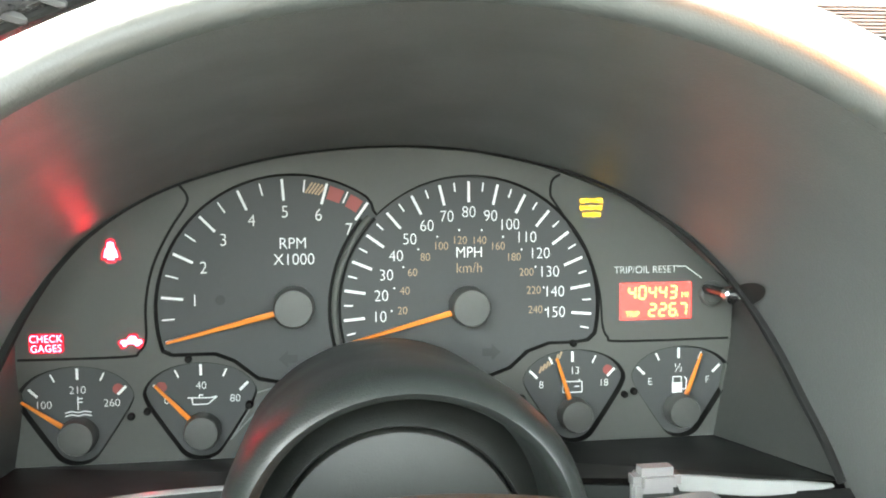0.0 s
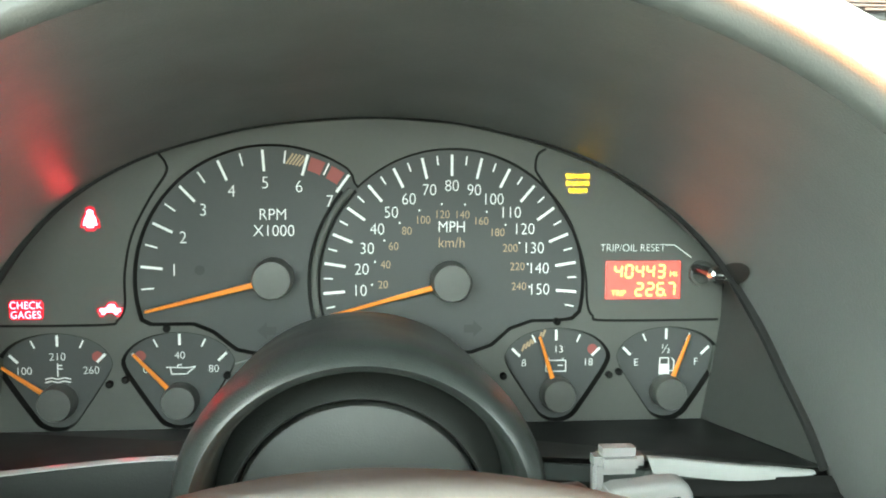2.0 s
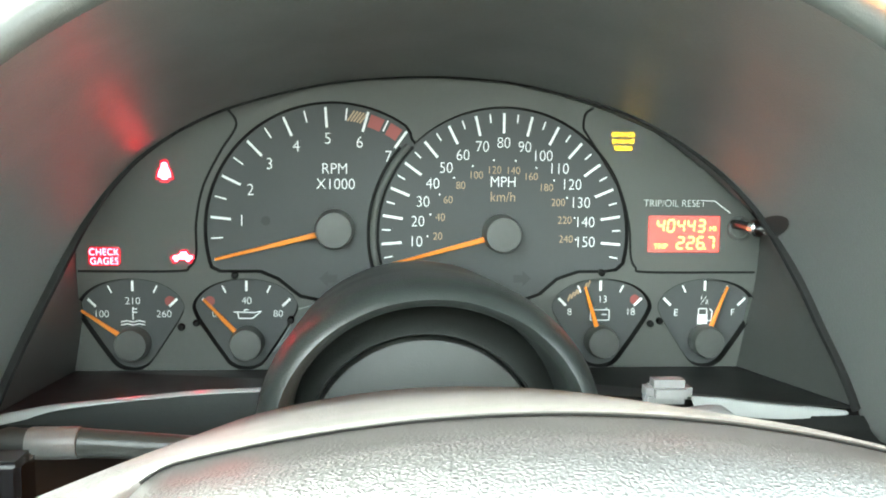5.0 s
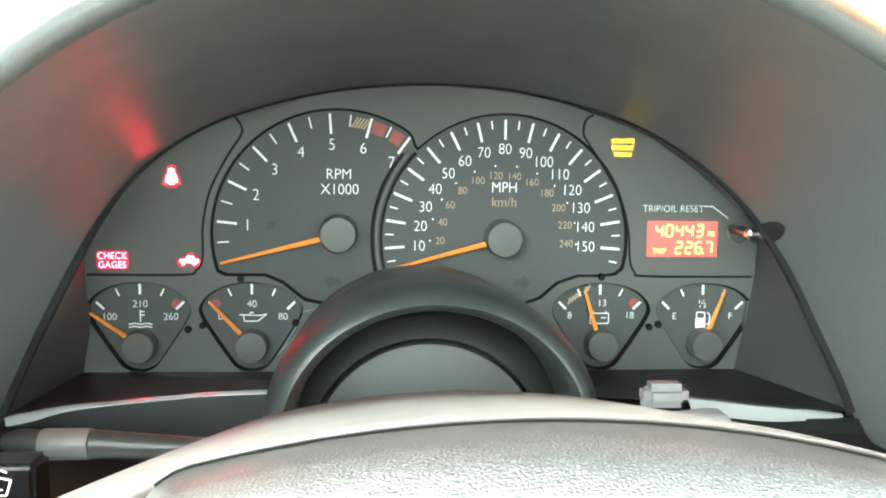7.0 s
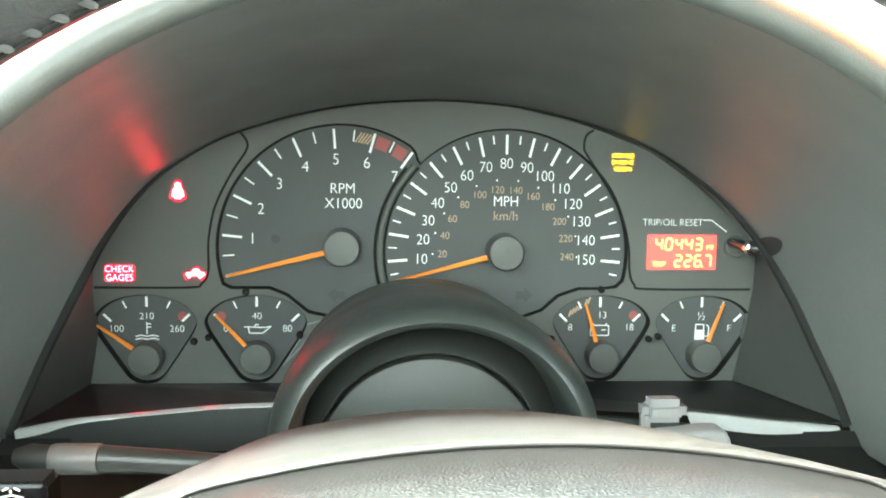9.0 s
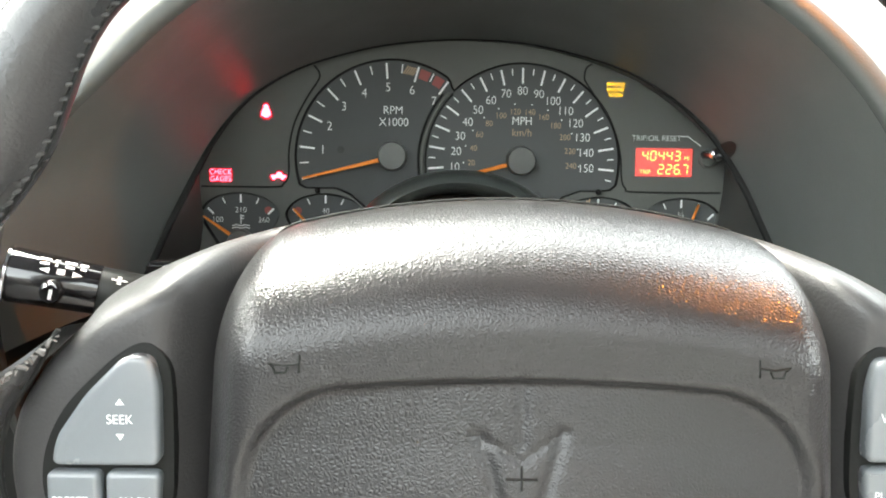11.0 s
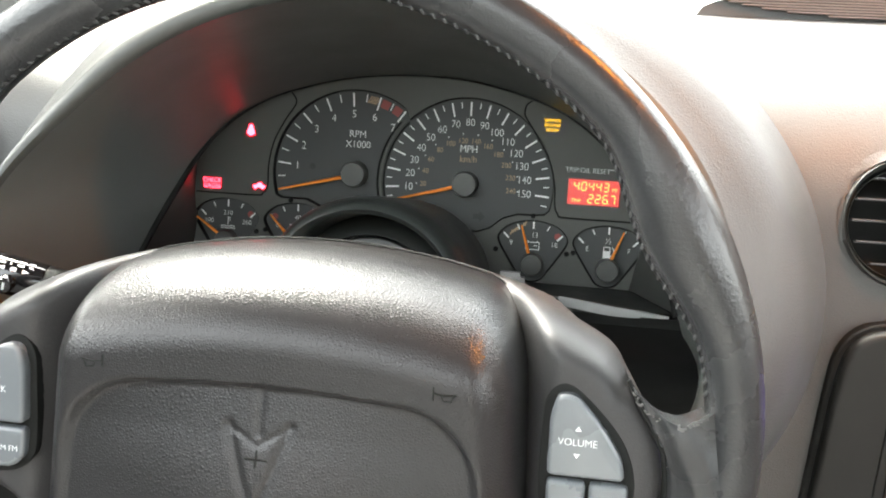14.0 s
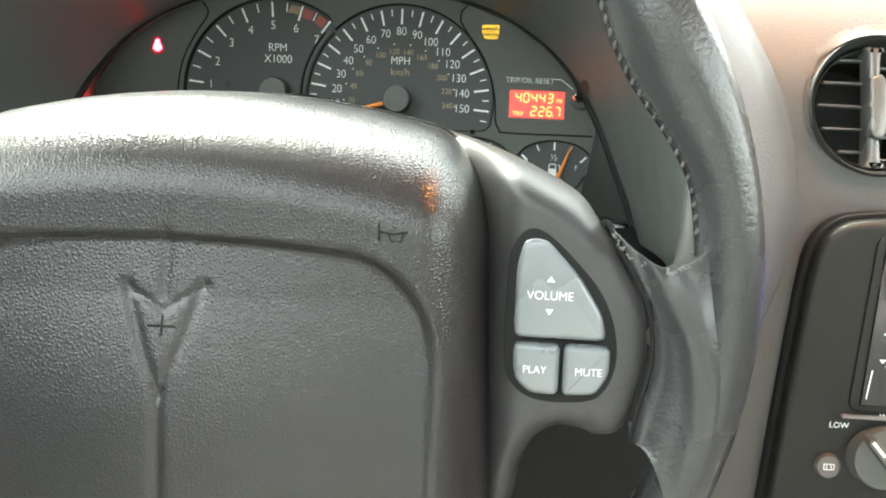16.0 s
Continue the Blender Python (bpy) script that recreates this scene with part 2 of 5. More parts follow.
# ---- instrument cluster ----
CX = -0.039
cluster = thing("instrument_cluster", (CX, 0, -0.07), "dark grey instrument cluster with white numerals and orange pointers, ignition on", "instrument cluster")
TC, TR, SR = (-0.0865, 0.002), 0.0648, 0.0655
twin = arc(*TC, TR, -107, 34, 40) + [(-0.0478, 0.0525), (-0.0470, 0.0490)] + arc(0, 0, SR, -44, 103, 44) + [
    (0.0600, -0.0183), (0.052, -0.0192), (0.040, -0.0192), (0.029, -0.023), (0.020, -0.031), (0.010, -0.0345), (-0.02, -0.035), (-0.07, -0.035),
    (-0.092, -0.0345), (-0.104, -0.032), (-0.115, -0.023), (-0.124, -0.0192), (-0.144, -0.0192)]
HALF = [(0, -0.0225), (0.013, -0.0245), (0.0215, -0.0290), (0.0262, -0.0355), (0.0250, -0.0415), (0.0195, -0.0505), (0.0128, -0.0605), (0.0075, -0.0672), (0, -0.0695)]


def fan(cx):
    right = [(cx + x, z) for x, z in HALF]
    left = [(cx - x, z) for x, z in HALF[-2:0:-1]]
    return [tuple(p) for p in spline(right + left, 4)]


GAUGES = {"temperature_gauge": -0.1882, "oil_gauge": -0.1312, "voltmeter": 0.0527, "fuel_gauge": 0.1090}
arch = [(-0.2165, -0.0695), (-0.2125, -0.045), (-0.2145, -0.020), (-0.2135, 0.006), (-0.2, 0.0245), (-0.186, 0.039), (-0.171, 0.049), (-0.157, 0.056), (-0.136, 0.064), (-0.115, 0.071),
        (-0.086, 0.077), (-0.043, 0.080), (0.001, 0.077), (0.031, 0.071), (0.055, 0.063), (0.077, 0.054), (0.098, 0.040), (0.124, 0.019), (0.1365, 0.006), (0.1355, -0.019), (0.132, -0.040), (0.1265, -0.0695)]

bm = bmesh.new()
outer = [bm.verts.new((x, -0.003, z)) for x, z in arch]
edges = [bm.edges.new((a, b)) for a, b in zip(outer, outer[1:] + outer[:1])]
holes = [twin] + [fan(c) for c in GAUGES.values()]
for hole in holes:
    vs = [bm.verts.new((x, -0.003, z)) for x, z in hole]
    edges += [bm.edges.new((a, b)) for a, b in zip(vs, vs[1:] + vs[:1])]
bmesh.ops.triangle_fill(bm, use_beauty=True, use_dissolve=False, edges=edges)
rings(bm, [[(x, -0.003, z) for x, z in arch], [(x, 0.006, z) for x, z in arch]])
bezel = part("bezel", bm, FACE, cluster, "charcoal textured plastic bezel", smooth=False)
for hole in holes:
    bm = bmesh.new()
    inner = offset(hole, 0.0008)
    rings(bm, [[(x, -0.0034, z) for x, z in offset(hole, -0.0002)], [(x, -0.0034, z) for x, z in hole], [(x, 0.0012, z) for x, z in inner]])
    part("gasket", bm, GROOVE, bezel)
for line in ([(-0.2135, -0.0187), (-0.166, -0.0187), (-0.159, -0.0165), (-0.1555, -0.010), (-0.1552, 0.006), (-0.1515, 0.024), (-0.143, 0.041), (-0.1355, 0.0525), (-0.1352, 0.0575), (-0.1385, 0.062)],
             [(0.0455, 0.0655), (0.0415, 0.0625), (0.0405, 0.056), (0.0425, 0.052), (0.050, 0.041), (0.061, 0.0225), (0.066, 0.005), (0.0672, -0.010), (0.070, -0.0165), (0.077, -0.0190), (0.134, -0.0190)]):
    part("groove", ribbon([(p.x, -0.0031, p.y) for p in spline(line, 5, False)], 0.0006), GROOVE, bezel)
for x, z in ((-0.1632, -0.0470), (-0.1557, -0.0449), (-0.1084, -0.0436), (0.0255, -0.0460), (0.0786, -0.0461), (0.0835, -0.0447), (0.1348, -0.0442), (-0.1362, -0.0206), (0.0519, -0.0192)):
    part("clip_pin", turned([(0.0018, -0.002), (0.0018, -0.0052), (0.0012, -0.006)], x, z, 10, cap_last=True), GROOVE, bezel)


# Flat pale strips draw the highlight on the bezel edge by the oil gauge.
bm = bmesh.new()
for p, q in (((-0.0934, -0.0350), (-0.1175, -0.0602)), ((-0.1072, -0.0440), (-0.1168, -0.0597)), ((-0.0934, -0.0350), (-0.1045, -0.0380))):
    strip(p, q, 0.0007, -0.0036, bm)
part("edge_highlight", bm, material("edge_highlight_grey", (0.20, 0.21, 0.205), 0.35), bezel, "pale strips painting the lit bezel edge beside the oil gauge", smooth=False)
UNLIT = material("unlit_print", (0.045, 0.047, 0.048), 0.6)


def ticks(dial, cx, cz, y, angles, r0, r1, w, mat):
    for a in angles:
        s, c = math.sin(radians(a)), math.cos(radians(a))
        part("tick_mark", strip((cx + r0 * s, cz + r0 * c), (cx + r1 * s, cz + r1 * c), w, y), mat, dial, smooth=False)


def pointer(dial, cx, cz, tip, tail, w0, w1, y, mat=NEEDLE):
    """A tapered pointer with a ridge, from its hub to the tip."""
    t, b = Vector(tip), Vector(tail)
    n = (t - b).normalized()
    n = Vector((-n.y, n.x))
    bm = bmesh.new()
    lo = [b - n * w0, t - n * w1, t + n * w1, b + n * w0]
    rings(bm, [[(p.x, y + 0.0012, p.y) for p in lo], [(p.x, y + 0.0004, p.y) for p in lo], [(p.x, y, p.y) for p in (b - n * w0 * 0.4, t - n * w1 * 0.4, t + n * w1 * 0.4, b + n * w0 * 0.4)]], cap_first=True, cap_last=True)
    part("pointer", bm, mat, dial, "orange pointer", smooth=False)


def cap(dial, cx, cz, r, y):
    part("pointer_hub", turned([(r * 1.02, 0.0), (r, y * 0.5), (r * 0.97, y * 0.85), (r * 0.90, y), (r * 0.5, y * 1.03), (0.0005, y * 1.04)], cx, cz, 40, cap_last=True), HUB, dial, "round matte grey hub cap")


# tachometer
tach = part("tachometer", slab(offset(twin, 0.0002), 0.004, 0.0010, 0.0001, 1), DIAL, cluster, "dark tachometer dial reading zero", smooth=False)
ticks(tach, *TC, 0.0006, [-104 + 20 * i for i in range(8)], 0.0522, 0.0625, 0.0013, WHITE)
ticks(tach, *TC, 0.0006, [-94 + 20 * i for i in range(7)], 0.0562, 0.0622, 0.00075, WHITE)
for i in range(1, 8):
    a = radians(-104 + 20 * i)
    write("numeral", str(i), TC[0] + 0.0468 * math.sin(a), 0.0006, TC[1] + 0.0468 * math.cos(a), 0.0058, WHITE, tach, bold=-0.00011, wide=0.93)
write("lettering", "RPM", -0.0862, 0.0006, 0.0335, 0.0054, WHITE, tach, bold=-0.00007, wide=0.92)
write("lettering", "X1000", -0.0858, 0.0006, 0.0257, 0.0054, WHITE, tach, bold=-0.00007, wide=0.94)
for a0, a1 in ((17.6, 24.4), (27.6, 34.0)):
    part("red_zone", polygon(arc(*TC, 0.0618, a0, a1, 5) + arc(*TC, 0.0552, a1, a0, 5), 0.0007), REDZONE, tach, "faded red band", smooth=False)
for k in range(5):
    a = 7.0 + 1.55 * k
    p, q = arc(*TC, 0.0560, a, a, 1)[0], arc(*TC, 0.0615, a + 2.6, a + 2.6, 1)[0]
    part("caution_stripe", strip(p, q, 0.0009, 0.0007), TAN, tach, smooth=False)
for x, way in ((-0.0892, -1), (0.0105, 1)):
    pts = [(x + way * u, -0.0229 + w) for u, w in ((0.0050, 0.0), (0.0005, 0.0042), (0.0005, 0.0020), (-0.0042, 0.0020), (-0.0042, -0.0020), (0.0005, -0.0020), (0.0005, -0.0042))]
    part("turn_arrow", polygon(pts, 0.0002), UNLIT, tach, "dark unlit turn arrow", smooth=False)
part("light_sensor", turned([(0.0024, 0.0007), (0.0001, 0.0005)], -0.1211, 0.0067, 20, cap_last=True), UNLIT, tach)
pointer(tach, *TC, (-0.1460, -0.0125), (-0.0945, 0.0003), 0.0014, 0.0007, -0.0055)
cap(tach, TC[0] + 0.0003, TC[1] + 0.001, 0.0097, -0.0125)

# speedometer
disc = arc(0, 0, SR - 0.0006, -44, 105, 44) + [(0.052, -0.0190), (0.040, -0.0190), (0.029, -0.0228), (0.020, -0.0308), (0.010, -0.0343), (0.0, -0.0345), (-0.048, -0.0345)] + arc(0, 0, SR - 0.0006, -120, -46, 24)
speedo = part("speedometer", slab(disc, 0.003, 0.0004, 0.0001, 1), DIAL, cluster, "dark speedometer dial with white mph and tan km/h numerals, reading zero", smooth=False)
ridge = arc(0, 0, SR + 0.0012, -113, -47, 30)
part("ridge", ribbon([(x, 0.0002, z) for x, z in ridge], 0.0017, m=10), FACE, speedo)
part("groove", ribbon([(x, 0.0003, z) for x, z in arc(0, 0, SR + 0.0036, -113, -50, 30)], 0.0009), GROOVE, speedo)
part("groove", ribbon([(x, 0.0003, z) for x, z in arc(0, 0, SR - 0.0010, -113, -46, 30)], 0.0008), GROOVE, speedo)
ticks(speedo, 0, 0, 0.0, [13.5 * (i - 8) for i in range(0, 16)], 0.0522, 0.0625, 0.00135, WHITE)
ticks(speedo, 0, 0, 0.0, [13.5 * (i - 7.5) for i in range(0, 16)], 0.0578, 0.0622, 0.00075, WHITE)
for v in range(10, 160, 10):
    a = radians((v - 80) * 1.35)
    r = 0.0475 - 0.0032 * abs(math.sin(a))
    write("numeral", str(v), r * math.sin(a), 0.0, r * math.cos(a), 0.0055, WHITE, speedo, bold=-0.00011, wide=0.91)
for v in range(20, 260, 20):
    a = radians((v / 1.609 - 80) * 1.35)
    write("small_numeral", str(v), 0.0335 * math.sin(a), 0.0, 0.0338 * math.cos(a), 0.0038, TAN, speedo, bold=-0.00004, wide=0.92)
    part("dot", turned([(0.0005, 0.0), (0.0001, -0.0001)], 0.0388 * math.sin(a), 0.0388 * math.cos(a), 8, cap_first=True, cap_last=True), WHITE, speedo)
write("lettering", "MPH", 0.0, 0.0, 0.0275, 0.0054, WHITE, speedo, bold=-0.00006, wide=0.88)
write("lettering", "km/h", 0.0, 0.0, 0.0198, 0.0050, TAN, speedo, bold=-0.00005, wide=0.92)
pointer(speedo, 0, 0, (-0.0585, -0.0150), (-0.0085, -0.0016), 0.0014, 0.0006, -0.0055)
cap(speedo, -0.0008, 0.001, 0.0096, -0.0125)


# four small gauges
def small_gauge(name, cx, texts, tip, label, marks):
    dial = part(name, slab(offset(fan(cx), 0.0002), 0.004, 0.0010, 0.0001, 1), DIAL, cluster, label, smooth=False)
    for (x0, z0), (x1, z1), w in (((0.0222, -0.0333), (0.0182, -0.0372), 0.0013), ((0.0122, -0.0265), (0.0104, -0.0302), 0.0008), ((0, -0.0240), (0, -0.0294), 0.0013)):
        for s in ((1, -1) if x0 else (1,)):
            part("tick_mark", strip((cx + s * x0, z0), (cx + s * x1, z1), w, 0.0006), WHITE, dial, smooth=False)
    for body, x, z, size in texts:
        write("numeral", body, cx + x, 0.0006, z, size, WHITE, dial, bold=-0.00006)
    for kind, pts in marks:
        if kind == "line":
            bm = bmesh.new()
            for p, q in zip(pts, pts[1:]):
                strip((cx + p[0], p[1]), (cx + q[0], q[1]), 0.0006, 0.0006, bm)
            part("symbol", bm, WHITE, dial, smooth=False)
        elif kind == "fill":
            part("symbol", polygon([(cx + x, z) for x, z in pts], 0.0006), WHITE, dial, smooth=False)
        elif kind == "red":
            part("red_dot", turned([(0.0026, 0.0007), (0.0001, 0.0006)], cx + pts[0], pts[1], 16, cap_last=True), REDZONE, dial)
        else:
            for k in (0, 1, 2, 3, 5, 6):
                x, z = cx - 0.0172 + 0.00172 * k, -0.0347 + 0.00118 * k
                part("caution_stripe", strip((x, z), (x + 0.0013, z + 0.0036), 0.0010, 0.0007), TAN, dial, "tan warning stripe", smooth=False)
    tail = Vector((cx, -0.0555)) + (Vector(tip) - Vector((cx, -0.0555))).normalized() * 0.008
    pointer(dial, cx, -0.0555, tip, tuple(tail), 0.0012, 0.0006, -0.0035)
    cap(dial, cx + 0.0004, -0.0558, 0.0085, -0.0085)
    return dial


small_gauge("temperature_gauge", GAUGES["temperature_gauge"], [("210", 0, -0.0343, 0.0036), ("100", -0.0152, -0.0410, 0.0036), ("260", 0.0155, -0.0410, 0.0036)], (-0.2128, -0.0386),
            "dark temperature gauge with its pointer below the scale",
            [("line", [(0, -0.0375), (0, -0.0440)]), ("line", [(0, -0.0385), (0.0022, -0.0385)]), ("line", [(0, -0.0402), (0.0022, -0.0402)]), ("line", [(-0.006, -0.0452), (-0.003, -0.0445), (0, -0.0452), (0.003, -0.0445), (0.006, -0.0452)]),
             ("line", [(-0.006, -0.0468), (-0.003, -0.0461), (0, -0.0468), (0.003, -0.0461), (0.006, -0.0468)]), ("red", (0.0185, -0.0345))])
small_gauge("oil_gauge", GAUGES["oil_gauge"], [("40", 0, -0.0343, 0.0036), ("0", -0.0162, -0.0410, 0.0036), ("80", 0.0160, -0.0410, 0.0036)], (-0.1524, -0.0330),
            "dark oil pressure gauge with its pointer at zero",
            [("line", [(-0.0065, -0.0402), (-0.0045, -0.0402), (-0.0040, -0.0435), (0.0030, -0.0435), (0.0075, -0.0398), (0.0040, -0.0405), (-0.0045, -0.0402)]), ("line", [(-0.001, -0.0402), (-0.001, -0.0390), (0.001, -0.0390)]), ("red", (-0.0185, -0.0345))])
small_gauge("voltmeter", GAUGES["voltmeter"], [("13", 0.0016, -0.0338, 0.0036), ("8", -0.0162, -0.0405, 0.0036), ("18", 0.0168, -0.0405, 0.0036)], (0.0438, -0.0268),
            "dark battery voltage gauge with an orange pointer",
            [("line", [(-0.005, -0.0395), (0.005, -0.0395), (0.005, -0.0450), (-0.005, -0.0450), (-0.005, -0.0395)]), ("line", [(-0.0035, -0.0395), (-0.0035, -0.0383)]), ("line", [(0.0035, -0.0395), (0.0035, -0.0383)]), ("line", [(0.0010, -0.0420), (0.0036, -0.0420)]), ("red", (0.0185, -0.0340)), ("hatch", ())])
small_gauge("fuel_gauge", GAUGES["fuel_gauge"], [("½", 0, -0.0343, 0.0045), ("E", -0.0152, -0.0410, 0.0036), ("F", 0.0157, -0.0410, 0.0036)], (0.1200, -0.0268),
            "dark fuel gauge showing three quarters full",
            [("fill", [(-0.0035, -0.0420), (0.0020, -0.0420), (0.0020, -0.0475), (-0.0035, -0.0475)]), ("line", [(-0.0030, -0.0420), (-0.0030, -0.0390), (0.0015, -0.0390), (0.0015, -0.0420)]), ("line", [(0.0020, -0.0455), (0.0040, -0.0455), (0.0044, -0.0405), (0.0030, -0.0390)])])

# warning lights
def rounded(cx, cz, hx, hz):
    """A small rectangle with cut corners."""
    c = min(hx, hz) * 0.25
    return [(cx + sx * (hx - (c if k else 0)), cz + sz * (hz - (0 if k else c))) for sx, sz, k in ((-1, -1, 0), (-1, -1, 1), (1, -1, 1), (1, -1, 0), (1, 1, 0), (1, 1, 1), (-1, 1, 1), (-1, 1, 0))]


belt_light = [(0, 0.0050), (0.0018, 0.0042), (0.0020, 0.0022), (0.0034, -0.0005), (0.0040, -0.0040), (0.0022, -0.0038), (0.0018, -0.0052), (-0.0018, -0.0052), (-0.0022, -0.0038), (-0.0040, -0.0040), (-0.0034, -0.0005), (-0.0020, 0.0022), (-0.0018, 0.0042)]
# Dim red backings, larger than the lit shapes, paint the halo round them.
part("light_backing", polygon([(-0.1702 + 1.16 * x, 0.0318 + 1.14 * z) for x, z in belt_light], -0.0032), RED_DIM, cluster, "dim red backing that paints the glow round the warning light", smooth=False)
part("seat_belt_light", polygon([(-0.1702 + 0.80 * x, 0.0318 + 0.84 * z) for x, z in belt_light], -0.0034), RED_ON, cluster, "glowing red warning light", smooth=False)
part("light_backing", slab(rounded(-0.2005, -0.0112, 0.0078, 0.0046), -0.0025, -0.0032, 0.0002, 1), RED_DIM, cluster, "dim red backing that paints the glow round the warning light", smooth=False)
write("gauge_warning_light", "CHECK\nGAGES", -0.2005, -0.0034, -0.0112, 0.0034, RED_ON, cluster, bold=-0.00003, wide=0.88, space=1.06, label="glowing red warning lettering")
trunk = [(-0.0058, -0.0010), (-0.0050, 0.0006), (-0.0022, 0.0008), (-0.0006, 0.0030), (0.0022, 0.0030), (0.0034, 0.0008), (0.0056, 0.0006), (0.0058, -0.0014), (0.0046, -0.0016), (0.0040, -0.0030), (0.0024, -0.0030), (0.0018, -0.0016), (-0.0022, -0.0016), (-0.0028, -0.0030), (-0.0044, -0.0030), (-0.0048, -0.0014)]
part("light_backing", polygon([(-0.1622 + 1.12 * x, -0.0112 + 1.2 * z) for x, z in trunk], -0.0032), RED_DIM, cluster, "dim red backing that paints the glow round the warning light", smooth=False)
part("hatch_open_light", polygon([(-0.1622 + 0.86 * x, -0.0112 + 0.80 * z) for x, z in trunk], -0.0034), RED_ON, cluster, "glowing red warning light", smooth=False)
for body, z in (("SERVICE", 0.0523), ("ENGINE", 0.0488), ("SOON", 0.0453)):
    write("engine_warning_light", body, 0.0614, -0.0034, z, 0.0022, AMBER_ON, cluster, bold=-0.00005, wide=0.98, space=1.08, label="glowing amber warning lettering")

# trip display and reset stem
write("lettering", "TRIP/OIL RESET", 0.0897, -0.0034, 0.0172, 0.0036, WHITE, cluster, bold=-0.00008, wide=0.94)
bm = strip((0.1060, 0.0185), (0.1108, 0.0185), 0.0005, -0.0034)
strip((0.1106, 0.0186), (0.1195, 0.0122), 0.0005, -0.0034, bm)
part("leader_line", bm, WHITE, cluster, smooth=False)
lcd = part("trip_display", slab([(0.0762, -0.0083), (0.1140, -0.0083), (0.1140, 0.0105), (0.0762, 0.0105)], 0.0, -0.0038, 0.0003, 1), LCD, cluster, "backlit red digital trip display", smooth=False)
SEGMENTS = {"0": "abcdef", "2": "abged", "3": "abgcd", "4": "fgbc", "6": "afgedc", "7": "abc"}


def digits(body, x, z, size, pitch):
    """Seven-segment figures that start at x and stand on z."""
    w = size * 0.56
    bars = {"a": ((0, 1), (1, 1)), "b": ((1, 1), (1, 0.5)), "c": ((1, 0.5), (1, 0)), "d": ((0, 0), (1, 0)), "e": ((0, 0.5), (0, 0)), "f": ((0, 1), (0, 0.5)), "g": ((0, 0.5), (1, 0.5))}
    for ch in body:
        if ch == ".":
            part("digit_point", strip((x - pitch * 0.26, z), (x - pitch * 0.26 + 0.0007, z), 0.0007, -0.0042), LCD_DIGIT, lcd, smooth=False)
            continue
        for s in SEGMENTS[ch]:
            (ax, az), (bx, bz) = bars[s]
            a, b = Vector((x + ax * w + az * size * 0.06, z + az * size)), Vector((x + bx * w + bz * size * 0.06, z + bz * size))
            d = (b - a).normalized() * 0.00035
            part("segment", strip(tuple(a + d), tuple(b - d), 0.00085, -0.0042), LCD_DIGIT, lcd, smooth=False)
        x += pitch


digits("40443", 0.0805, 0.0025, 0.0060, 0.0054)
write("digits", "MI", 0.1102, -0.0042, 0.0040, 0.0026, LCD_DIGIT, lcd)
digits("226.7", 0.0912, -0.0064, 0.0060, 0.0054)
write("digits", "TRIP", 0.0826, -0.0042, -0.0052, 0.0026, LCD_DIGIT, lcd)
part("stem_boss", turned([(0.0068, -0.002), (0.0064, -0.0050), (0.0050, -0.0056), (0.0044, -0.004)], 0.1248, 0.0042, 32, cap_last=True), FACE, cluster)
stem = part("reset_stem", along((0.1215, -0.004, 0.0066), (0.1302, -0.0575, 0.0056), [(0, 0.0026), (0.55, 0.0024), (0.86, 0.0021), (0.88, 0.0027), (0.97, 0.0027), (1.0, 0.0018)]), GLOSS, cluster, "glossy black trip reset stem")
part("tip", along((0.1296, -0.0540, 0.0056), (0.1303, -0.0580, 0.0056), [(0, 0.0024), (0.3, 0.0028), (0.8, 0.0028), (1.0, 0.0020)], 20), SATIN, stem, "pale grey tip")
part("sleeve", along((0.1209, -0.0300, 0.0066), (0.1222, -0.0345, 0.0065), [(0, 0.0040), (0.8, 0.0042), (1.0, 0.0034)], 28), CHROME, stem, "shiny clear sleeve in the lens")

# dark sides and floor of the housing
C0 = [(-0.2310, -0.0730), (-0.2249, -0.0558), (-0.2190, -0.0400), (-0.2115, -0.0220), (-0.2040, -0.0050), (-0.1965, 0.0105), (-0.1870, 0.0260), (-0.1740, 0.0405), (-0.1540, 0.0545), (-0.1300, 0.0648), (-0.0900, 0.0752), (-0.0430, 0.0795), (0.0000, 0.0775), (0.0371, 0.0695), (0.0600, 0.0618), (0.0800, 0.0515), (0.1000, 0.0365), (0.1150, 0.0200), (0.1260, 0.0020), (0.1350, -0.0160), (0.1425, -0.0355), (0.1490, -0.0520), (0.1530, -0.0640), (0.1548, -0.0720)]


def lens_y(z):
    """How far the edge of the clear lens stands towards the driver at the height z."""
    return -0.006 - 0.54 * (0.079 - z) if z > 0.007 else -0.045 - 0.38 * (0.007 - z)


SIDE = material("housing_dark", (0.050, 0.054, 0.050), 0.42, grain=0.2, grain_size=0.0008)
lens_line = spline(C0, 6, False)


def along_line(line, n):
    """n + 1 points at even steps along a line of (x, z)."""
    line = [Vector(p) for p in line]
    far = [0.0]
    for a, b in zip(line, line[1:]):
        far.append(far[-1] + (b - a).length)
    out, k = [], 0
    for i in range(n + 1):
        d = far[-1] * i / n
        while k < len(far) - 2 and far[k + 1] < d:
            k += 1
        out.append(line[k].lerp(line[k + 1], (d - far[k]) / max(1e-9, far[k + 1] - far[k])))
    return out


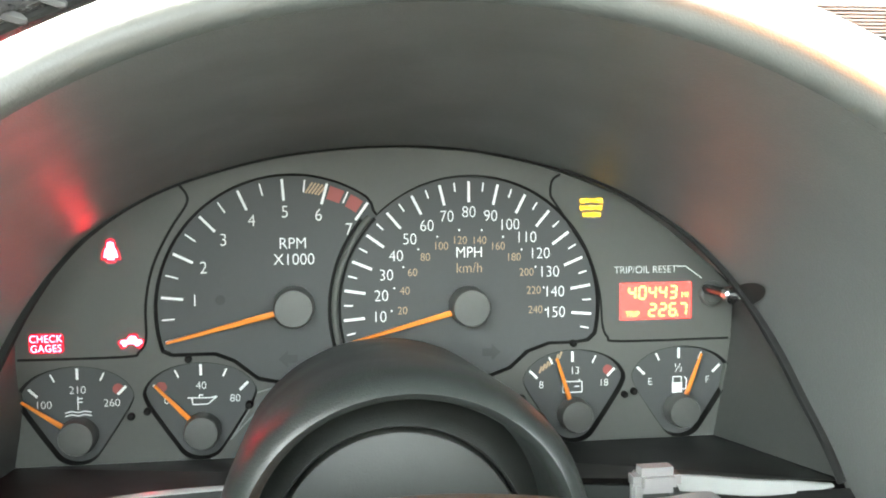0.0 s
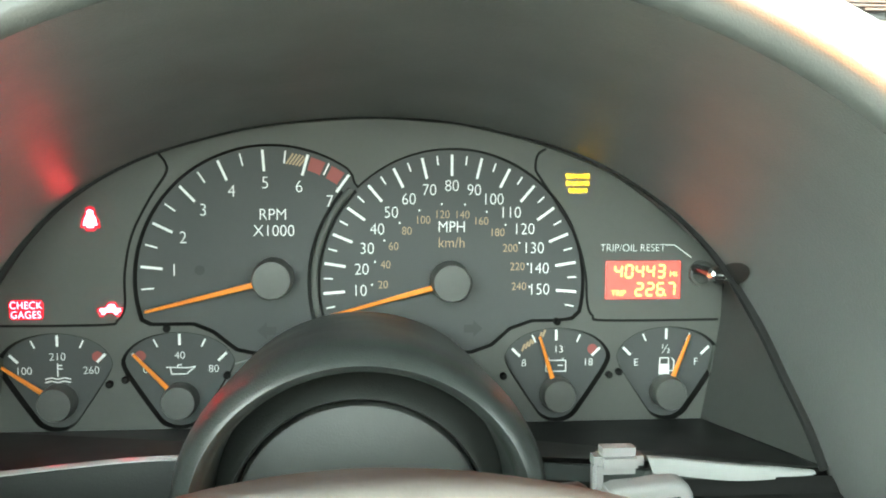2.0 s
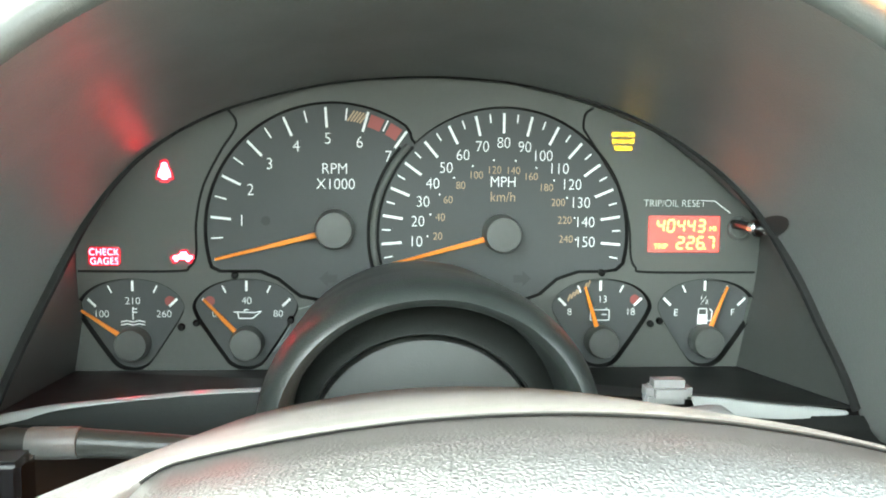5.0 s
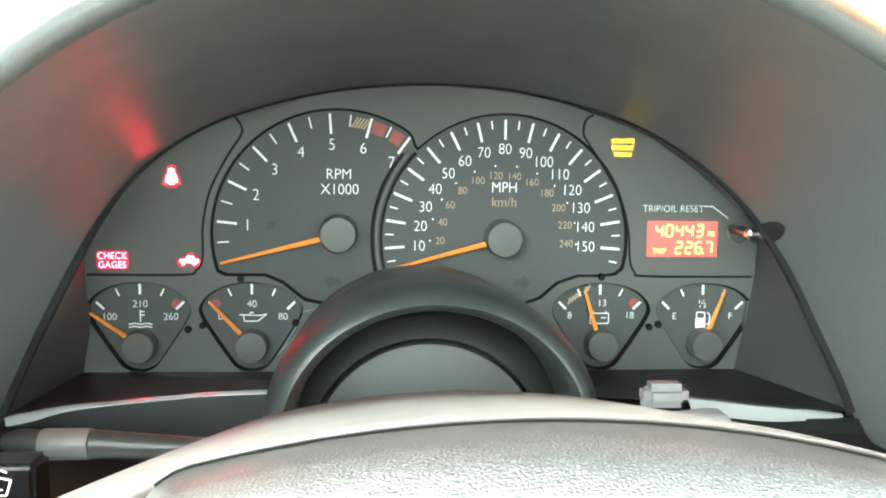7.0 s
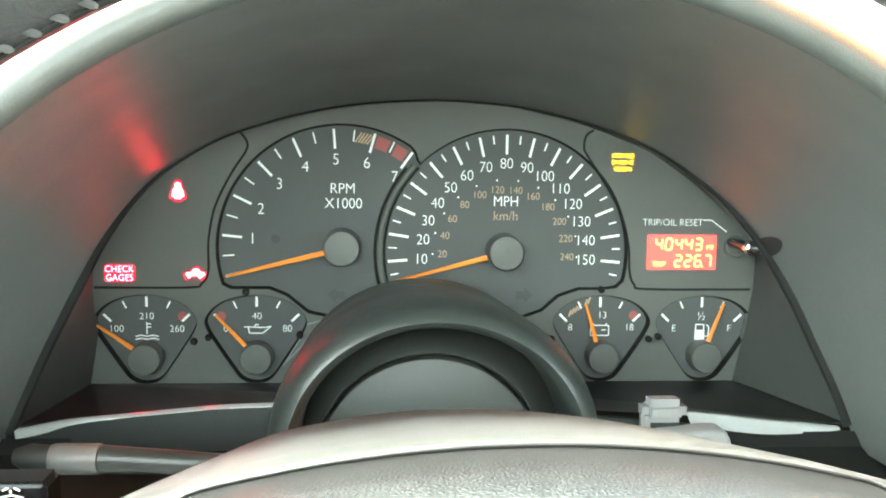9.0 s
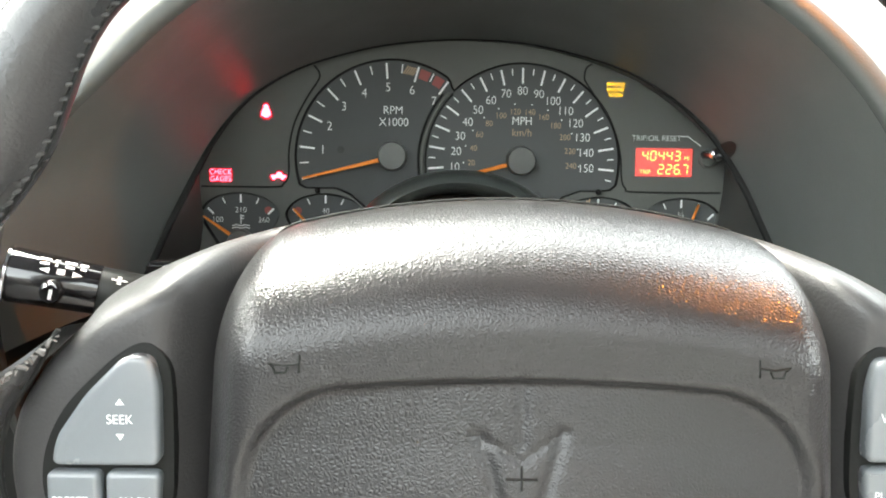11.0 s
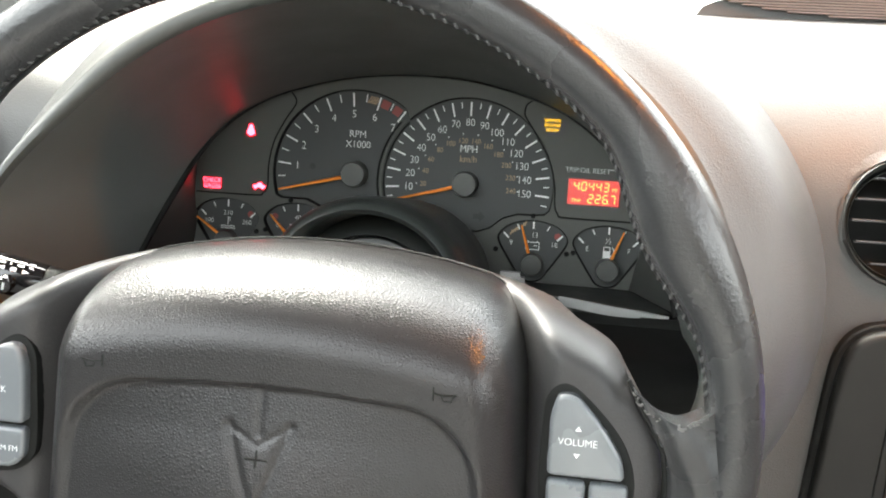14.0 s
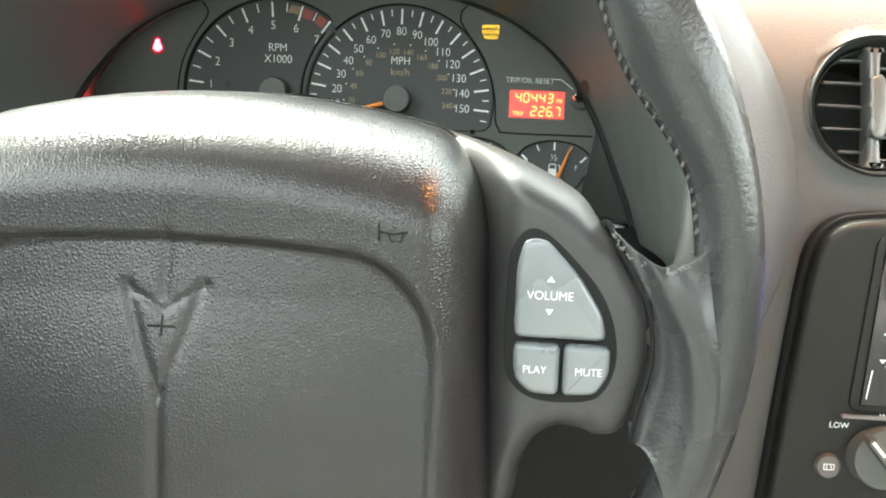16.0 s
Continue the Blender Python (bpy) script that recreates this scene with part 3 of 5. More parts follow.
inner, outer = along_line(spline(arch, 3, False), 120), along_line(lens_line, 120)
bm = bmesh.new()
rows = []
for u in (0.0, 0.12, 0.4, 0.7, 1.0):
    rows.append([tuple(Vector((p.x, -0.0015, p.y)).lerp(Vector((q.x, lens_y(q.y) + 0.0010, q.y)), u)) for p, q in zip(inner, outer)])
rings(bm, rows, closed=False)
part("housing_wall", bm, SIDE, cluster, "dark wall of the housing round the face")
bm = bmesh.new()
gasket = []
for p in lens_line:
    w = 0.0010 + 0.0017 * max(0.0, min(1.0, (0.050 - p.y) / 0.06))
    gasket.append([(p.x + w * math.cos(a) * (1 if p.x > CX else -1), lens_y(p.y) - 0.0006 + w * 0.8 * math.sin(a), p.y + w * math.cos(a) * 0.6) for a in [math.pi * k / 4 for k in range(8)]])
rings(bm, gasket, cap_first=True, cap_last=True)
part("lens_gasket", bm, GROOVE, cluster, "black edge of the clear lens")
bm = bmesh.new()
rings(bm, [[(-0.2165, -0.002, -0.0697), (CX, -0.002, -0.0697), (0.1265, -0.002, -0.0697)], [(-0.2300, -0.0755, -0.0725), (CX, -0.0755, -0.0600), (0.1540, -0.0755, -0.0722)]], closed=False)
part("housing_floor", bm, material("floor_gloss", (0.012, 0.014, 0.013), 0.34, mottle=0.05, specular=0.35), cluster, "dark floor of the housing", smooth=False)


def trim_strip(name, upper, lower, mat, label):
    """A band of trim between two lines of (x, z) at the foot of the lens, leaning back as it rises."""
    a, b = along_line(spline(upper, 4, False), 40), along_line(spline(lower, 4, False), 40)
    bm = bmesh.new()
    rings(bm, [[(p.x, -0.0745, p.y + 0.0004) for p in a], [(p.x, -0.0765, p.y) for p in a], [((p.x + q.x) / 2, -0.0772 - 0.45 * abs(p.y - q.y) / 2, (p.y + q.y) / 2) for p, q in zip(a, b)],
               [(q.x, -0.0768 - 0.75 * abs(p.y - q.y), q.y) for p, q in zip(a, b)], [(q.x, -0.0740, q.y - 0.0015) for q in b]], closed=False)
    part(name, bm, mat, cluster, label)


# The pale strips follow the outline of the reflection on the lens foot.
trim_strip("lens_edge_glint", [(-0.2280, -0.0718), (-0.2172, -0.0697), (-0.2069, -0.0678), (-0.1939, -0.0662), (-0.1810, -0.0652), (-0.1549, -0.0628), (-0.1288, -0.0610), (CX, -0.0585)],
           [(-0.2265, -0.0748), (-0.2140, -0.0722), (-0.2050, -0.0694), (-0.1930, -0.0674), (-0.1805, -0.0661), (-0.1549, -0.0637), (-0.1288, -0.0619), (CX, -0.0594)], LENS_GLINT, "lower edge of the lens, windscreen reflection put into its pale colour")
trim_strip("lower_bezel", [(-0.2255, -0.0755), (-0.2135, -0.0728), (-0.2045, -0.0700), (-0.1925, -0.0680), (-0.1800, -0.0667), (-0.1549, -0.0643), (-0.1288, -0.0625), (CX, -0.0600)],
           [(-0.2200, -0.0772), (-0.2072, -0.0792), (-0.1813, -0.0785), (-0.1420, -0.0781), (-0.1200, -0.0770), (-0.1100, -0.0740), (CX, -0.0700)], DARK, "black trim under the lens")
trim_strip("lens_edge_glint", [(0.0760, -0.0657), (0.0874, -0.0667), (0.1110, -0.0696), (0.1327, -0.0716), (0.1500, -0.0736)],
           [(0.0770, -0.0710), (0.0874, -0.0722), (0.1110, -0.0750), (0.1327, -0.0752), (0.1497, -0.0744)], LENS_GLINT, "lower edge of the lens, windscreen reflection put into its pale colour")
trim_strip("lower_bezel", [(CX, -0.0646), (0.0400, -0.0678), (0.0874, -0.0728), (0.1110, -0.0756), (0.1327, -0.0757), (0.1490, -0.0749)],
           [(CX, -0.0690), (0.0400, -0.0730), (0.0955, -0.0795), (0.1117, -0.0824), (0.1252, -0.0823), (0.1480, -0.0754)], material("bezel_satin", (0.055, 0.062, 0.060), 0.25, specular=0.6), "satin grey trim under the lens")

# ---- hood over the cluster ----
LIP = material("lip_black", (0.046, 0.050, 0.046), 0.45, grain=0.2, grain_size=0.0009)
dashboard = thing("dashboard", (CX, 0.05, -0.40), "grey textured vinyl dashboard with a deep hood over the instruments", "dashboard")
HC, HA, HB = (-0.036, -0.045), 0.1895, 0.1555


def lip(a):
    """The lip of the hood at the angle a."""
    z = HB * math.sin(a)
    k = max(0.0, min(1.0, (0.62 - math.sin(a)) / 0.45)) if math.cos(a) < 0 else 0.0
    return Vector((HC[0] + (HA + 0.016 * k * k * (3 - 2 * k)) * math.cos(a), -0.235 + 0.25 * z, HC[1] + z))


root = spline([(-0.2350, -0.0830)] + C0[1:-1] + [(0.1580, -0.0830)], 6, False)
turns = []
for p in root:
    turns.append(math.atan2((p.y - HC[1]) / HB, (p.x - HC[0]) / HA))
turns = [a + 2 * math.pi if a < -1.0 else a for a in turns]
bm = bmesh.new()
loops = []
for s in (0, 0.02, 0.12, 0.3, 0.5, 0.7, 0.85, 0.95, 1.0):
    row = []
    for p, a in zip(root, turns):
        w, q = Vector((p.x, lens_y(p.y) + 0.0005, p.y)), lip(a)
        v = w.lerp(q, s)
        swell = 0.006 * math.sin(math.pi * s)
        v += Vector((math.cos(a), 0, math.sin(a))) * swell
        row.append(tuple(v))
    loops.append(row)
rings(bm, loops, closed=False)
part("hood_lining", bm, HOOD, dashboard, "matte black lining of the hood")
# Dark sheet just off the lining paints the soft shade by the reset stem.
bm = bmesh.new()
rows = []
for i in range(13):
    f = i / 12
    row = []
    for k in range(-6, 7):
        z = 0.0082 + 0.0042 * math.sin(math.pi / 2 * k / 6) * math.sqrt(max(0.02, 1 - f * f)) + 0.004 * f
        n = min((m for m in range(len(root)) if root[m].x > 0.05), key=lambda m: abs(root[m].y - z))
        o = n + 1 if (root[n].y - z) > 0 else n - 1
        w = (z - root[n].y) / (root[o].y - root[n].y)
        p, a = root[n].lerp(root[o], w), turns[n] + (turns[o] - turns[n]) * w
        v = Vector((p.x, lens_y(p.y) + 0.0005, p.y)).lerp(lip(a), 0.012 + 0.105 * f) + Vector((math.cos(a), 0, math.sin(a))) * (0.006 * math.sin(math.pi * (0.012 + 0.105 * f)) - 0.0009)
        row.append(tuple(v))
    rows.append(row)
rings(bm, rows, closed=False)
part("stem_shade_patch", bm, DARK, dashboard, "dark patch laid on the lining for the shade beside the reset stem")
bm = bmesh.new()
loops = []
angles = [math.pi + 0.75 - (math.pi + 1.17) * i / 90 for i in range(91)]
HOOD_LINE = ((0, 0), (0.0008, -0.0022), (0.0030, -0.0042), (0.0062, -0.0046), (0.0092, -0.0036), (0.0115, -0.0012), (0.0140, 0.0040), (0.0185, 0.0110), (0.029, 0.024), (0.038, 0.052), (0.047, 0.090), (0.052, 0.13), (0.056, 0.19), (0.056, 0.196), (0.049, 0.200), (0.037, 0.200))
for d, y in HOOD_LINE:
    loops.append([tuple(lip(a) + Vector((d * math.cos(a) * (0.55 if math.cos(a) < 0 and math.sin(a) < 0.3 else 1.0 + 0.62 * max(0.0, min(1.0, (d - 0.008) / 0.01)) * max(0.0, min(1.0, math.cos(a) / 0.6)) if math.cos(a) > 0 or math.sin(a) > 0.7 else 0.55 + 0.45 * (math.sin(a) - 0.3) / 0.4), y, d * math.sin(a)))) for a in angles])
rings(bm, loops[5:], closed=False)
# Lower left faces of the vinyl hood go black for the shade there.
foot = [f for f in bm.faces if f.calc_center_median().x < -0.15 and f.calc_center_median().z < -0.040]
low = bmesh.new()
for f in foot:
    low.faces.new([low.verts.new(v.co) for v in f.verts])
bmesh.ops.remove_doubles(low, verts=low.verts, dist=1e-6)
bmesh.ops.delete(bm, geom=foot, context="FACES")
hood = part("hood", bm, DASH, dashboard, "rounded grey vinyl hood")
part("shaded_hood_foot", low, KNEE, hood, "lower end of the vinyl hood, shade put into its black colour")
bm = bmesh.new()
rings(bm, loops[:6], closed=False)
# The same painted shade on the lower left of the lip.
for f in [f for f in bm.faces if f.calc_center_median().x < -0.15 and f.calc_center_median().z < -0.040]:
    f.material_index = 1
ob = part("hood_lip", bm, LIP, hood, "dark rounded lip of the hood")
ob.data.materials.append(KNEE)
bm = bmesh.new()
rows = []
for i in range(41):
    x = -0.168 + 0.255 * i / 40
    w = math.sin(math.pi * i / 40)
    z = 0.1728 - 1.30 * (x + 0.041) ** 2
    rows.append([(x, 0.004 + 0.004 * math.cos(a), z + 0.0030 * w * math.sin(a)) for a in [math.pi * k / 4 for k in range(8)]])
rings(bm, rows)
part("hood_gap", bm, GROOVE, hood, "dark crescent gap behind the hood")

# ---- steering column ----
column = thing("steering_column", (-0.046, 0.02, -0.066), "dark plastic steering column shroud with a round collar", "steering column")
bm = turned([(0.068, -0.01), (0.068, -0.112), (0.0672, -0.126), (0.0652, -0.137), (0.0618, -0.1432), (0.0585, -0.1448), (0.0560, -0.1425), (0.0548, -0.135), (0.0545, -0.095)], -0.0455, -0.067, 80, stretch=0.9)
for v in bm.verts:
    v.co.z += -0.0065 + 0.0105 * (-0.01 - v.co.y) / 0.13
    v.co.x += 0.001
part("shroud", bm, SHROUD, column)
part("collar", turned([(0.0665, -0.092), (0.0600, -0.1000), (0.0545, -0.1075), (0.0512, -0.1120), (0.0500, -0.1128), (0.0492, -0.1115), (0.0490, -0.100), (0.003, -0.0995)], -0.0455, -0.079, 80, cap_last=True), COLLAR, column, "dark inner collar")
part("shaft", along((-0.0455, -0.08, -0.079), (-0.036, -0.22, -0.086), [(0, 0.020), (0.25, 0.020), (1, 0.018)], 48), SHAFT, column)
part("hub_disc", turned([(0.0477, -0.0990), (0.0477, -0.1112), (0.0472, -0.1122), (0.0462, -0.1126), (0.020, -0.1136), (0.003, -0.1138)], -0.0455, -0.0790, 80, cap_last=True), SHAFT, column, "plain grey disc inside the collar")

# ---- steering wheel ----
WX, WY, WZ, RIM = -0.030, -0.334, -0.081, 0.1850
wheel = thing("steering_wheel", (WX, WY, WZ), "dark grey leather-wrapped steering wheel with a vinyl airbag pad", "steering wheel")


def swell(a, middle, reach):
    """1 at the middle angle of a thumb grip, falling to 0 at its reach (degrees)."""
    d = abs((math.degrees(a) - middle + 180) % 360 - 180) / reach
    return math.cos(min(1.0, d) * math.pi / 2) ** 2


def rim_at(a, c, grow=0.0):
    """A point on the rim: a round the wheel, c round its section (0 outwards, 90 towards the driver)."""
    grip = 1.2 * (swell(a, 151, 18) + swell(a, 29, 18))
    d = math.degrees(c) % 360
    grow += 0.0003 * math.exp(-((d - 52) / 9) ** 2) + 0.0003 * math.exp(-((d - 122) / 9) ** 2)
    ro = RIM - 0.0042 * grip + (0.0115 + 0.0042 * grip + grow) * math.cos(c)
    return Vector((WX - 0.0027 + ro * math.cos(a), WY - 0.0026 - 0.013 * ro * math.sin(a) + 0.035 * ro * math.cos(a) - (0.0140 + 0.003 * grip + grow) * math.sin(c), WZ + 0.0036 + 0.99 * ro * math.sin(a)))


bm = bmesh.new()
N, M = 180, 48
loops = [[tuple(rim_at(2 * math.pi * i / N, 2 * math.pi * j / M)) for j in range(M)] for i in range(N)]
rings(bm, loops + [loops[0]])
bmesh.ops.remove_doubles(bm, verts=bm.verts, dist=1e-6)
rim = part("rim", bm, LEATHER, wheel, "worn dark leather rim with a stitched seam")


PZ = -0.108


def pad_top(u):
    return -0.0121 - 1.6 * u * u


def pad_half(z):
    return 0.101 + 0.06 * (-0.065 - z)


def pad_swell(x, z):
    """0 at the outline of the airbag pad, 1 on its flat front."""
    u = abs(x - WX)
    a = min(1.0, max(0.0, (pad_top(u) - z) / 0.036))
    b = min(1.0, max(0.0, (pad_half(z) - u) / 0.021))
    c = min(1.0, max(0.0, (z + 0.212) / 0.03))
    return max(0.0, 1 - (1 - a) ** 2 - (1 - b) ** 2 - (1 - c) ** 2)


EX = -0.0318
ARROW = [(EX - 0.0125, -0.0775), (EX - 0.0062, -0.0965), (EX, -0.1114), (EX + 0.0062, -0.0960), (EX + 0.0124, -0.0765)]


def line_distance(x, z, pts):
    """How far a point lies from an open line."""
    best = 1.0
    for (ax, az), (bx, bz) in zip(pts, pts[1:]):
        dx, dz = bx - ax, bz - az
        u = max(0.0, min(1.0, ((x - ax) * dx + (z - az) * dz) / (dx * dx + dz * dz)))
        best = min(best, math.hypot(x - ax - u * dx, z - az - u * dz))
    return best


def pad_y(x, z):
    """The front of the airbag pad: a rolled upper band over a shallow panel with a moulded arrow."""
    u = x - WX
    y = -0.300 - 0.064 * math.sqrt(pad_swell(x, z))
    half = 0.0850
    dx = half - abs(u)
    dz = (-0.0605 - 0.9 * u * u) - z
    inside = min(dx, dz)
    if dx < 0.030 and dz < 0.030:
        inside = 0.030 - math.hypot(0.030 - dx, 0.030 - dz)
    k = max(0.0, min(1.0, (inside + 0.0016) / 0.0042))
    k = k * k * (3 - 2 * k)
    low = max(0.0, min(1.0, (z + 0.165) / 0.085))
    y += (0.0025 + 0.0058 * low) * k - 0.011 * k * math.exp(-((z + 0.12) / 0.06) ** 2 - (u / 0.075) ** 2)
    if abs(u) < 0.03 and z < -0.055:
        y += 0.0010 * math.exp(-(line_distance(x, z, ARROW) / 0.0021) ** 2)
        y += 0.0009 * math.exp(-(line_distance(x, z, [(EX, -0.060), (EX, -0.080)]) / 0.0020) ** 2)
        y += 0.0006 * math.exp(-(line_distance(x, z, [ARROW[0], (EX, -0.0845), ARROW[4]]) / 0.0014) ** 2)
        y += 0.0011 * math.exp(-(line_distance(x, z, [(EX, -0.1100), (EX + 0.0005, -0.2000)]) / 0.0020) ** 2)
    return y


bm = bmesh.new()
NA = 240
back = []
for i in range(NA):
    a = 2 * math.pi * i / NA
    r = 0.02
    while pad_swell(WX + r * math.cos(a), PZ + r * math.sin(a)) > 1e-4 and r < 0.2:
        r += 0.0004
    lo, hi = r - 0.0008, r
    for k in range(24):
        mid = (lo + hi) / 2
        lo, hi = (mid, hi) if pad_swell(WX + mid * math.cos(a), PZ + mid * math.sin(a)) > 1e-4 else (lo, mid)
    back.append((lo * math.cos(a), lo * math.sin(a)))
levels = [1.0, 0.998, 0.994, 0.988, 0.98, 0.97, 0.958, 0.944, 0.93, 0.912, 0.895, 0.875, 0.855, 0.835, 0.815, 0.795] + [0.782 - 0.0052 * i for i in range(150)]
loops = [[(WX + x, -0.283, PZ + z) for x, z in back]]
for s in levels:
    if s > 0.004:
        loops.append([(WX + x * s, pad_y(WX + x * s, PZ + z * s), PZ + z * s) for x, z in back])
rings(bm, loops, cap_first=True, cap_last=True)
pad = part("airbag_pad", bm, PAD, wheel, "grained charcoal vinyl airbag pad", sharp=150)
for s in (1, -1):
    q = [(WX + s * 0.0708 + dx, -0.0565 + dz) for dx, dz in ((-0.0046 * s, 0.0030), (-0.0044 * s, -0.0022), (-0.0043 * s, 0.0004), (0.0000, -0.0002), (0.0044 * s, 0.0006), (0.0030 * s, -0.0004), (0.0024 * s, -0.0024), (-0.0006 * s, -0.0022), (-0.0014 * s, -0.0004))]
    part("horn_mark", ribbon([(x, pad_y(x, z) - 0.0001, z) for x, z in q], 0.00035, m=5), GROOVE, pad, "small black horn symbol")


write("moulded_letters", "SRS", 0.0248, pad_y(0.0248, -0.1478) - 0.0003, -0.1478, 0.0062, SPOKE, pad, bold=-0.0002, wide=1.5, label="raised letters in the vinyl")


def on_pad(pts, lift=0.0):
    return [(x, pad_y(x, z) + lift, z) for x, z in pts]


def dense(pts, n=10):
    return [(a[0] + (b[0] - a[0]) * i / n, a[1] + (b[1] - a[1]) * i / n) for a, b in zip(pts, pts[1:]) for i in range(n)] + [pts[-1]]


part("emblem_mark", ribbon(on_pad(dense([(EX - 0.0046, -0.0894), (EX + 0.0046, -0.0894)], 6)), 0.0004, m=5), GROOVE, pad)
part("emblem_mark", ribbon(on_pad(dense([(EX, -0.0858), (EX, -0.0926)], 6)), 0.0004, m=5), GROOVE, pad)
write("lettering", "SRS", 0.020, -0.3665, -0.1530, 0.0045, SPOKE, pad)

right = [(WX, -0.0120), (0.0, -0.0134), (0.03, -0.0176), (0.050, -0.0222), (0.068, -0.0275), (0.084, -0.0340), (0.0995, -0.0420), (0.1060, -0.0475), (0.1100, -0.0540), (0.116, -0.064), (0.1240, -0.079), (0.1265, -0.097), (0.1232, -0.116), (0.1180, -0.1258), (0.1110, -0.1272), (0.1040, -0.1276), (0.0972, -0.1295), (0.0910, -0.1345), (0.0862, -0.1445), (0.0830, -0.1620), (0.070, -0.205), (0.02, -0.215), (WX, -0.216)]
mirror = lambda pts: [(2 * WX - x, z) for x, z in pts]  # noqa: E731
loop = [tuple(p) for p in spline(right + mirror(right[-2:0:-1]), 4)]


def edge_distance(x, z, pts):
    """How far a point lies from the nearest edge of a closed outline."""
    best = 1.0
    for (ax, az), (bx, bz) in zip(pts, pts[1:] + pts[:1]):
        dx, dz = bx - ax, bz - az
        u = max(0.0, min(1.0, ((x - ax) * dx + (z - az) * dz) / (dx * dx + dz * dz + 1e-12)))
        best = min(best, math.hypot(x - ax - u * dx, z - az - u * dz))
    return best


def shell_front(x):
    """The face of the shell: set back behind the pad, forward at the spokes."""
    k = ease_in(max(0.0, min(1.0, (abs(x - WX) - 0.082) / 0.030)))
    return -0.2880 - 0.0465 * k, 0.010 + 0.026 * k


def ease_in(v):
    return v * v * (3 - 2 * v)


def shell_y(x, z):
    d = 1 - min(1.0, edge_distance(x, z, loop) / 0.012)
    near = max(0.0, min(1.0, (abs(x - WX) - 0.126) / 0.014)) * max(0.0, min(1.0, (-0.050 - z) / 0.012))
    front, drop = shell_front(x)
    return front + (drop - 0.029 * near) * (1 - math.sqrt(1 - d * d))


def shell_back(x, z, f):
    """The back of the shell: narrows and falls away towards the column."""
    k = ease_in(max(0.0, min(1.0, (abs(x - WX) - 0.045) / 0.095)))
    near, far = sum(shell_front(x)), -0.172 - 0.143 * k
    y = near + (max(far, near + 0.002) - near) * f
    d = max(0.0, y + 0.276)
    return (WX + (x - WX) * (1 - 1.5 * d) - 0.11 * d, y, z - (0.20 * d + 1.6 * max(0.0, y + 0.215) ** 2) * (1 if z > -0.09 else -1))


def left_reach(p, w=1.0):
    """Where a point of the driver's left spoke lies: that spoke reaches a little further out and back."""
    e = max(0.0, WX - 0.085 - p[0])
    k = ease_in(min(1.0, e / 0.025)) * w
    return Vector((p[0] - 0.094 * e * w, p[1] - 0.0045 * k, p[2] + k * (0.04 * (p[2] + 0.058) - 0.0005)))


bm = bmesh.new()
rows = [[shell_back(x, z, f) for x, z in loop] for f in (1.0, 0.85, 0.65, 0.45, 0.25, 0.1)]
for k in range(0, 25):
    s = 1 - 0.40 * (k / 24) ** 1.8
    rows.append([(WX + (x - WX) * s, shell_y(WX + (x - WX) * s, PZ + (z - PZ) * s), PZ + (z - PZ) * s) for x, z in loop])
rings(bm, rows)
for v in bm.verts:
    v.co = left_reach(v.co)
part("spoke_shell", bm, SPOKE, wheel, "dark grained vinyl shell behind the pad and over the spokes", sharp=70)
part("pad_seam", ribbon([(WX + x, -0.2845, PZ + z + 0.0004) for x, z in back if z > 0.02], 0.0005), GROOVE, wheel, "fine dark seam between pad and shell")
seam_line = [(0.1096, -0.0516), (0.1115, -0.0545), (0.1162, -0.0640), (0.1247, -0.0790), (0.1274, -0.0970), (0.1236, -0.1160), (0.1220, -0.1272)]


def spoke_leather(side):
    """Leather that runs from the rim over the spoke, with a notch above and below."""
    curve = spline(seam_line, 10, False)
    n = len(curve) - 1
    rows = []
    for i, p in enumerate(curve):
        u = i / n
        a = radians(6 - 32 * u)
        turn = a if side > 0 else math.pi - a
        ce = radians(138 - 72 * ease_in(min(1.0, u / 0.75)))
        end, crest = rim_at(turn, ce, -0.0006), rim_at(turn, max(math.pi / 2, ce)).y - 0.0003
        ex, ez = WX + side * (end.x - WX), end.z
        row = []
        for k in range(33):
            v = k / 32
            bow = 4 * v * (1 - v)
            z = p.y + (ez - p.y) * v - 0.0108 * bow * max(0.0, 1 - 3.2 * u) ** 2 + 0.009 * bow * max(0.0, 1 - 4 * (1 - u)) ** 2
            y = -0.3322 - 0.0030 * min(1.0, v / 0.07) ** 0.5 + (crest + 0.3352) * math.sin(math.pi / 2 * min(1.0, v / 0.84)) - 0.0010 * math.exp(-((v - 0.10) / 0.06) ** 2)
            y += (end.y - crest) * (max(0.0, v - 0.84) / 0.16) ** 2
            y += 0.00045 * math.sin(26 * v + 5 * u) * bow * math.exp(-(u / 0.22) ** 2) + 0.0003 * math.sin(17 * v - 9 * u) * bow
            row.append(tuple(left_reach((WX + side * (p.x + (ex - p.x) * v - WX), y, z), 1 - ease_in(v))))
        rows.append(row)
    first = [[(x, y + d, z - e) for x, y, z in rows[0]] for d, e in ((0.022, 0.002), (0.006, 0.0), (0.0015, -0.0002))]
    last = [[(x, y + d, z + e) for x, y, z in rows[-1]] for d, e in ((0.0015, -0.0002), (0.006, 0.0), (0.022, 0.002))]
    bm = bmesh.new()
    rings(bm, first + rows + last, closed=False)
    return bm, rows[0]


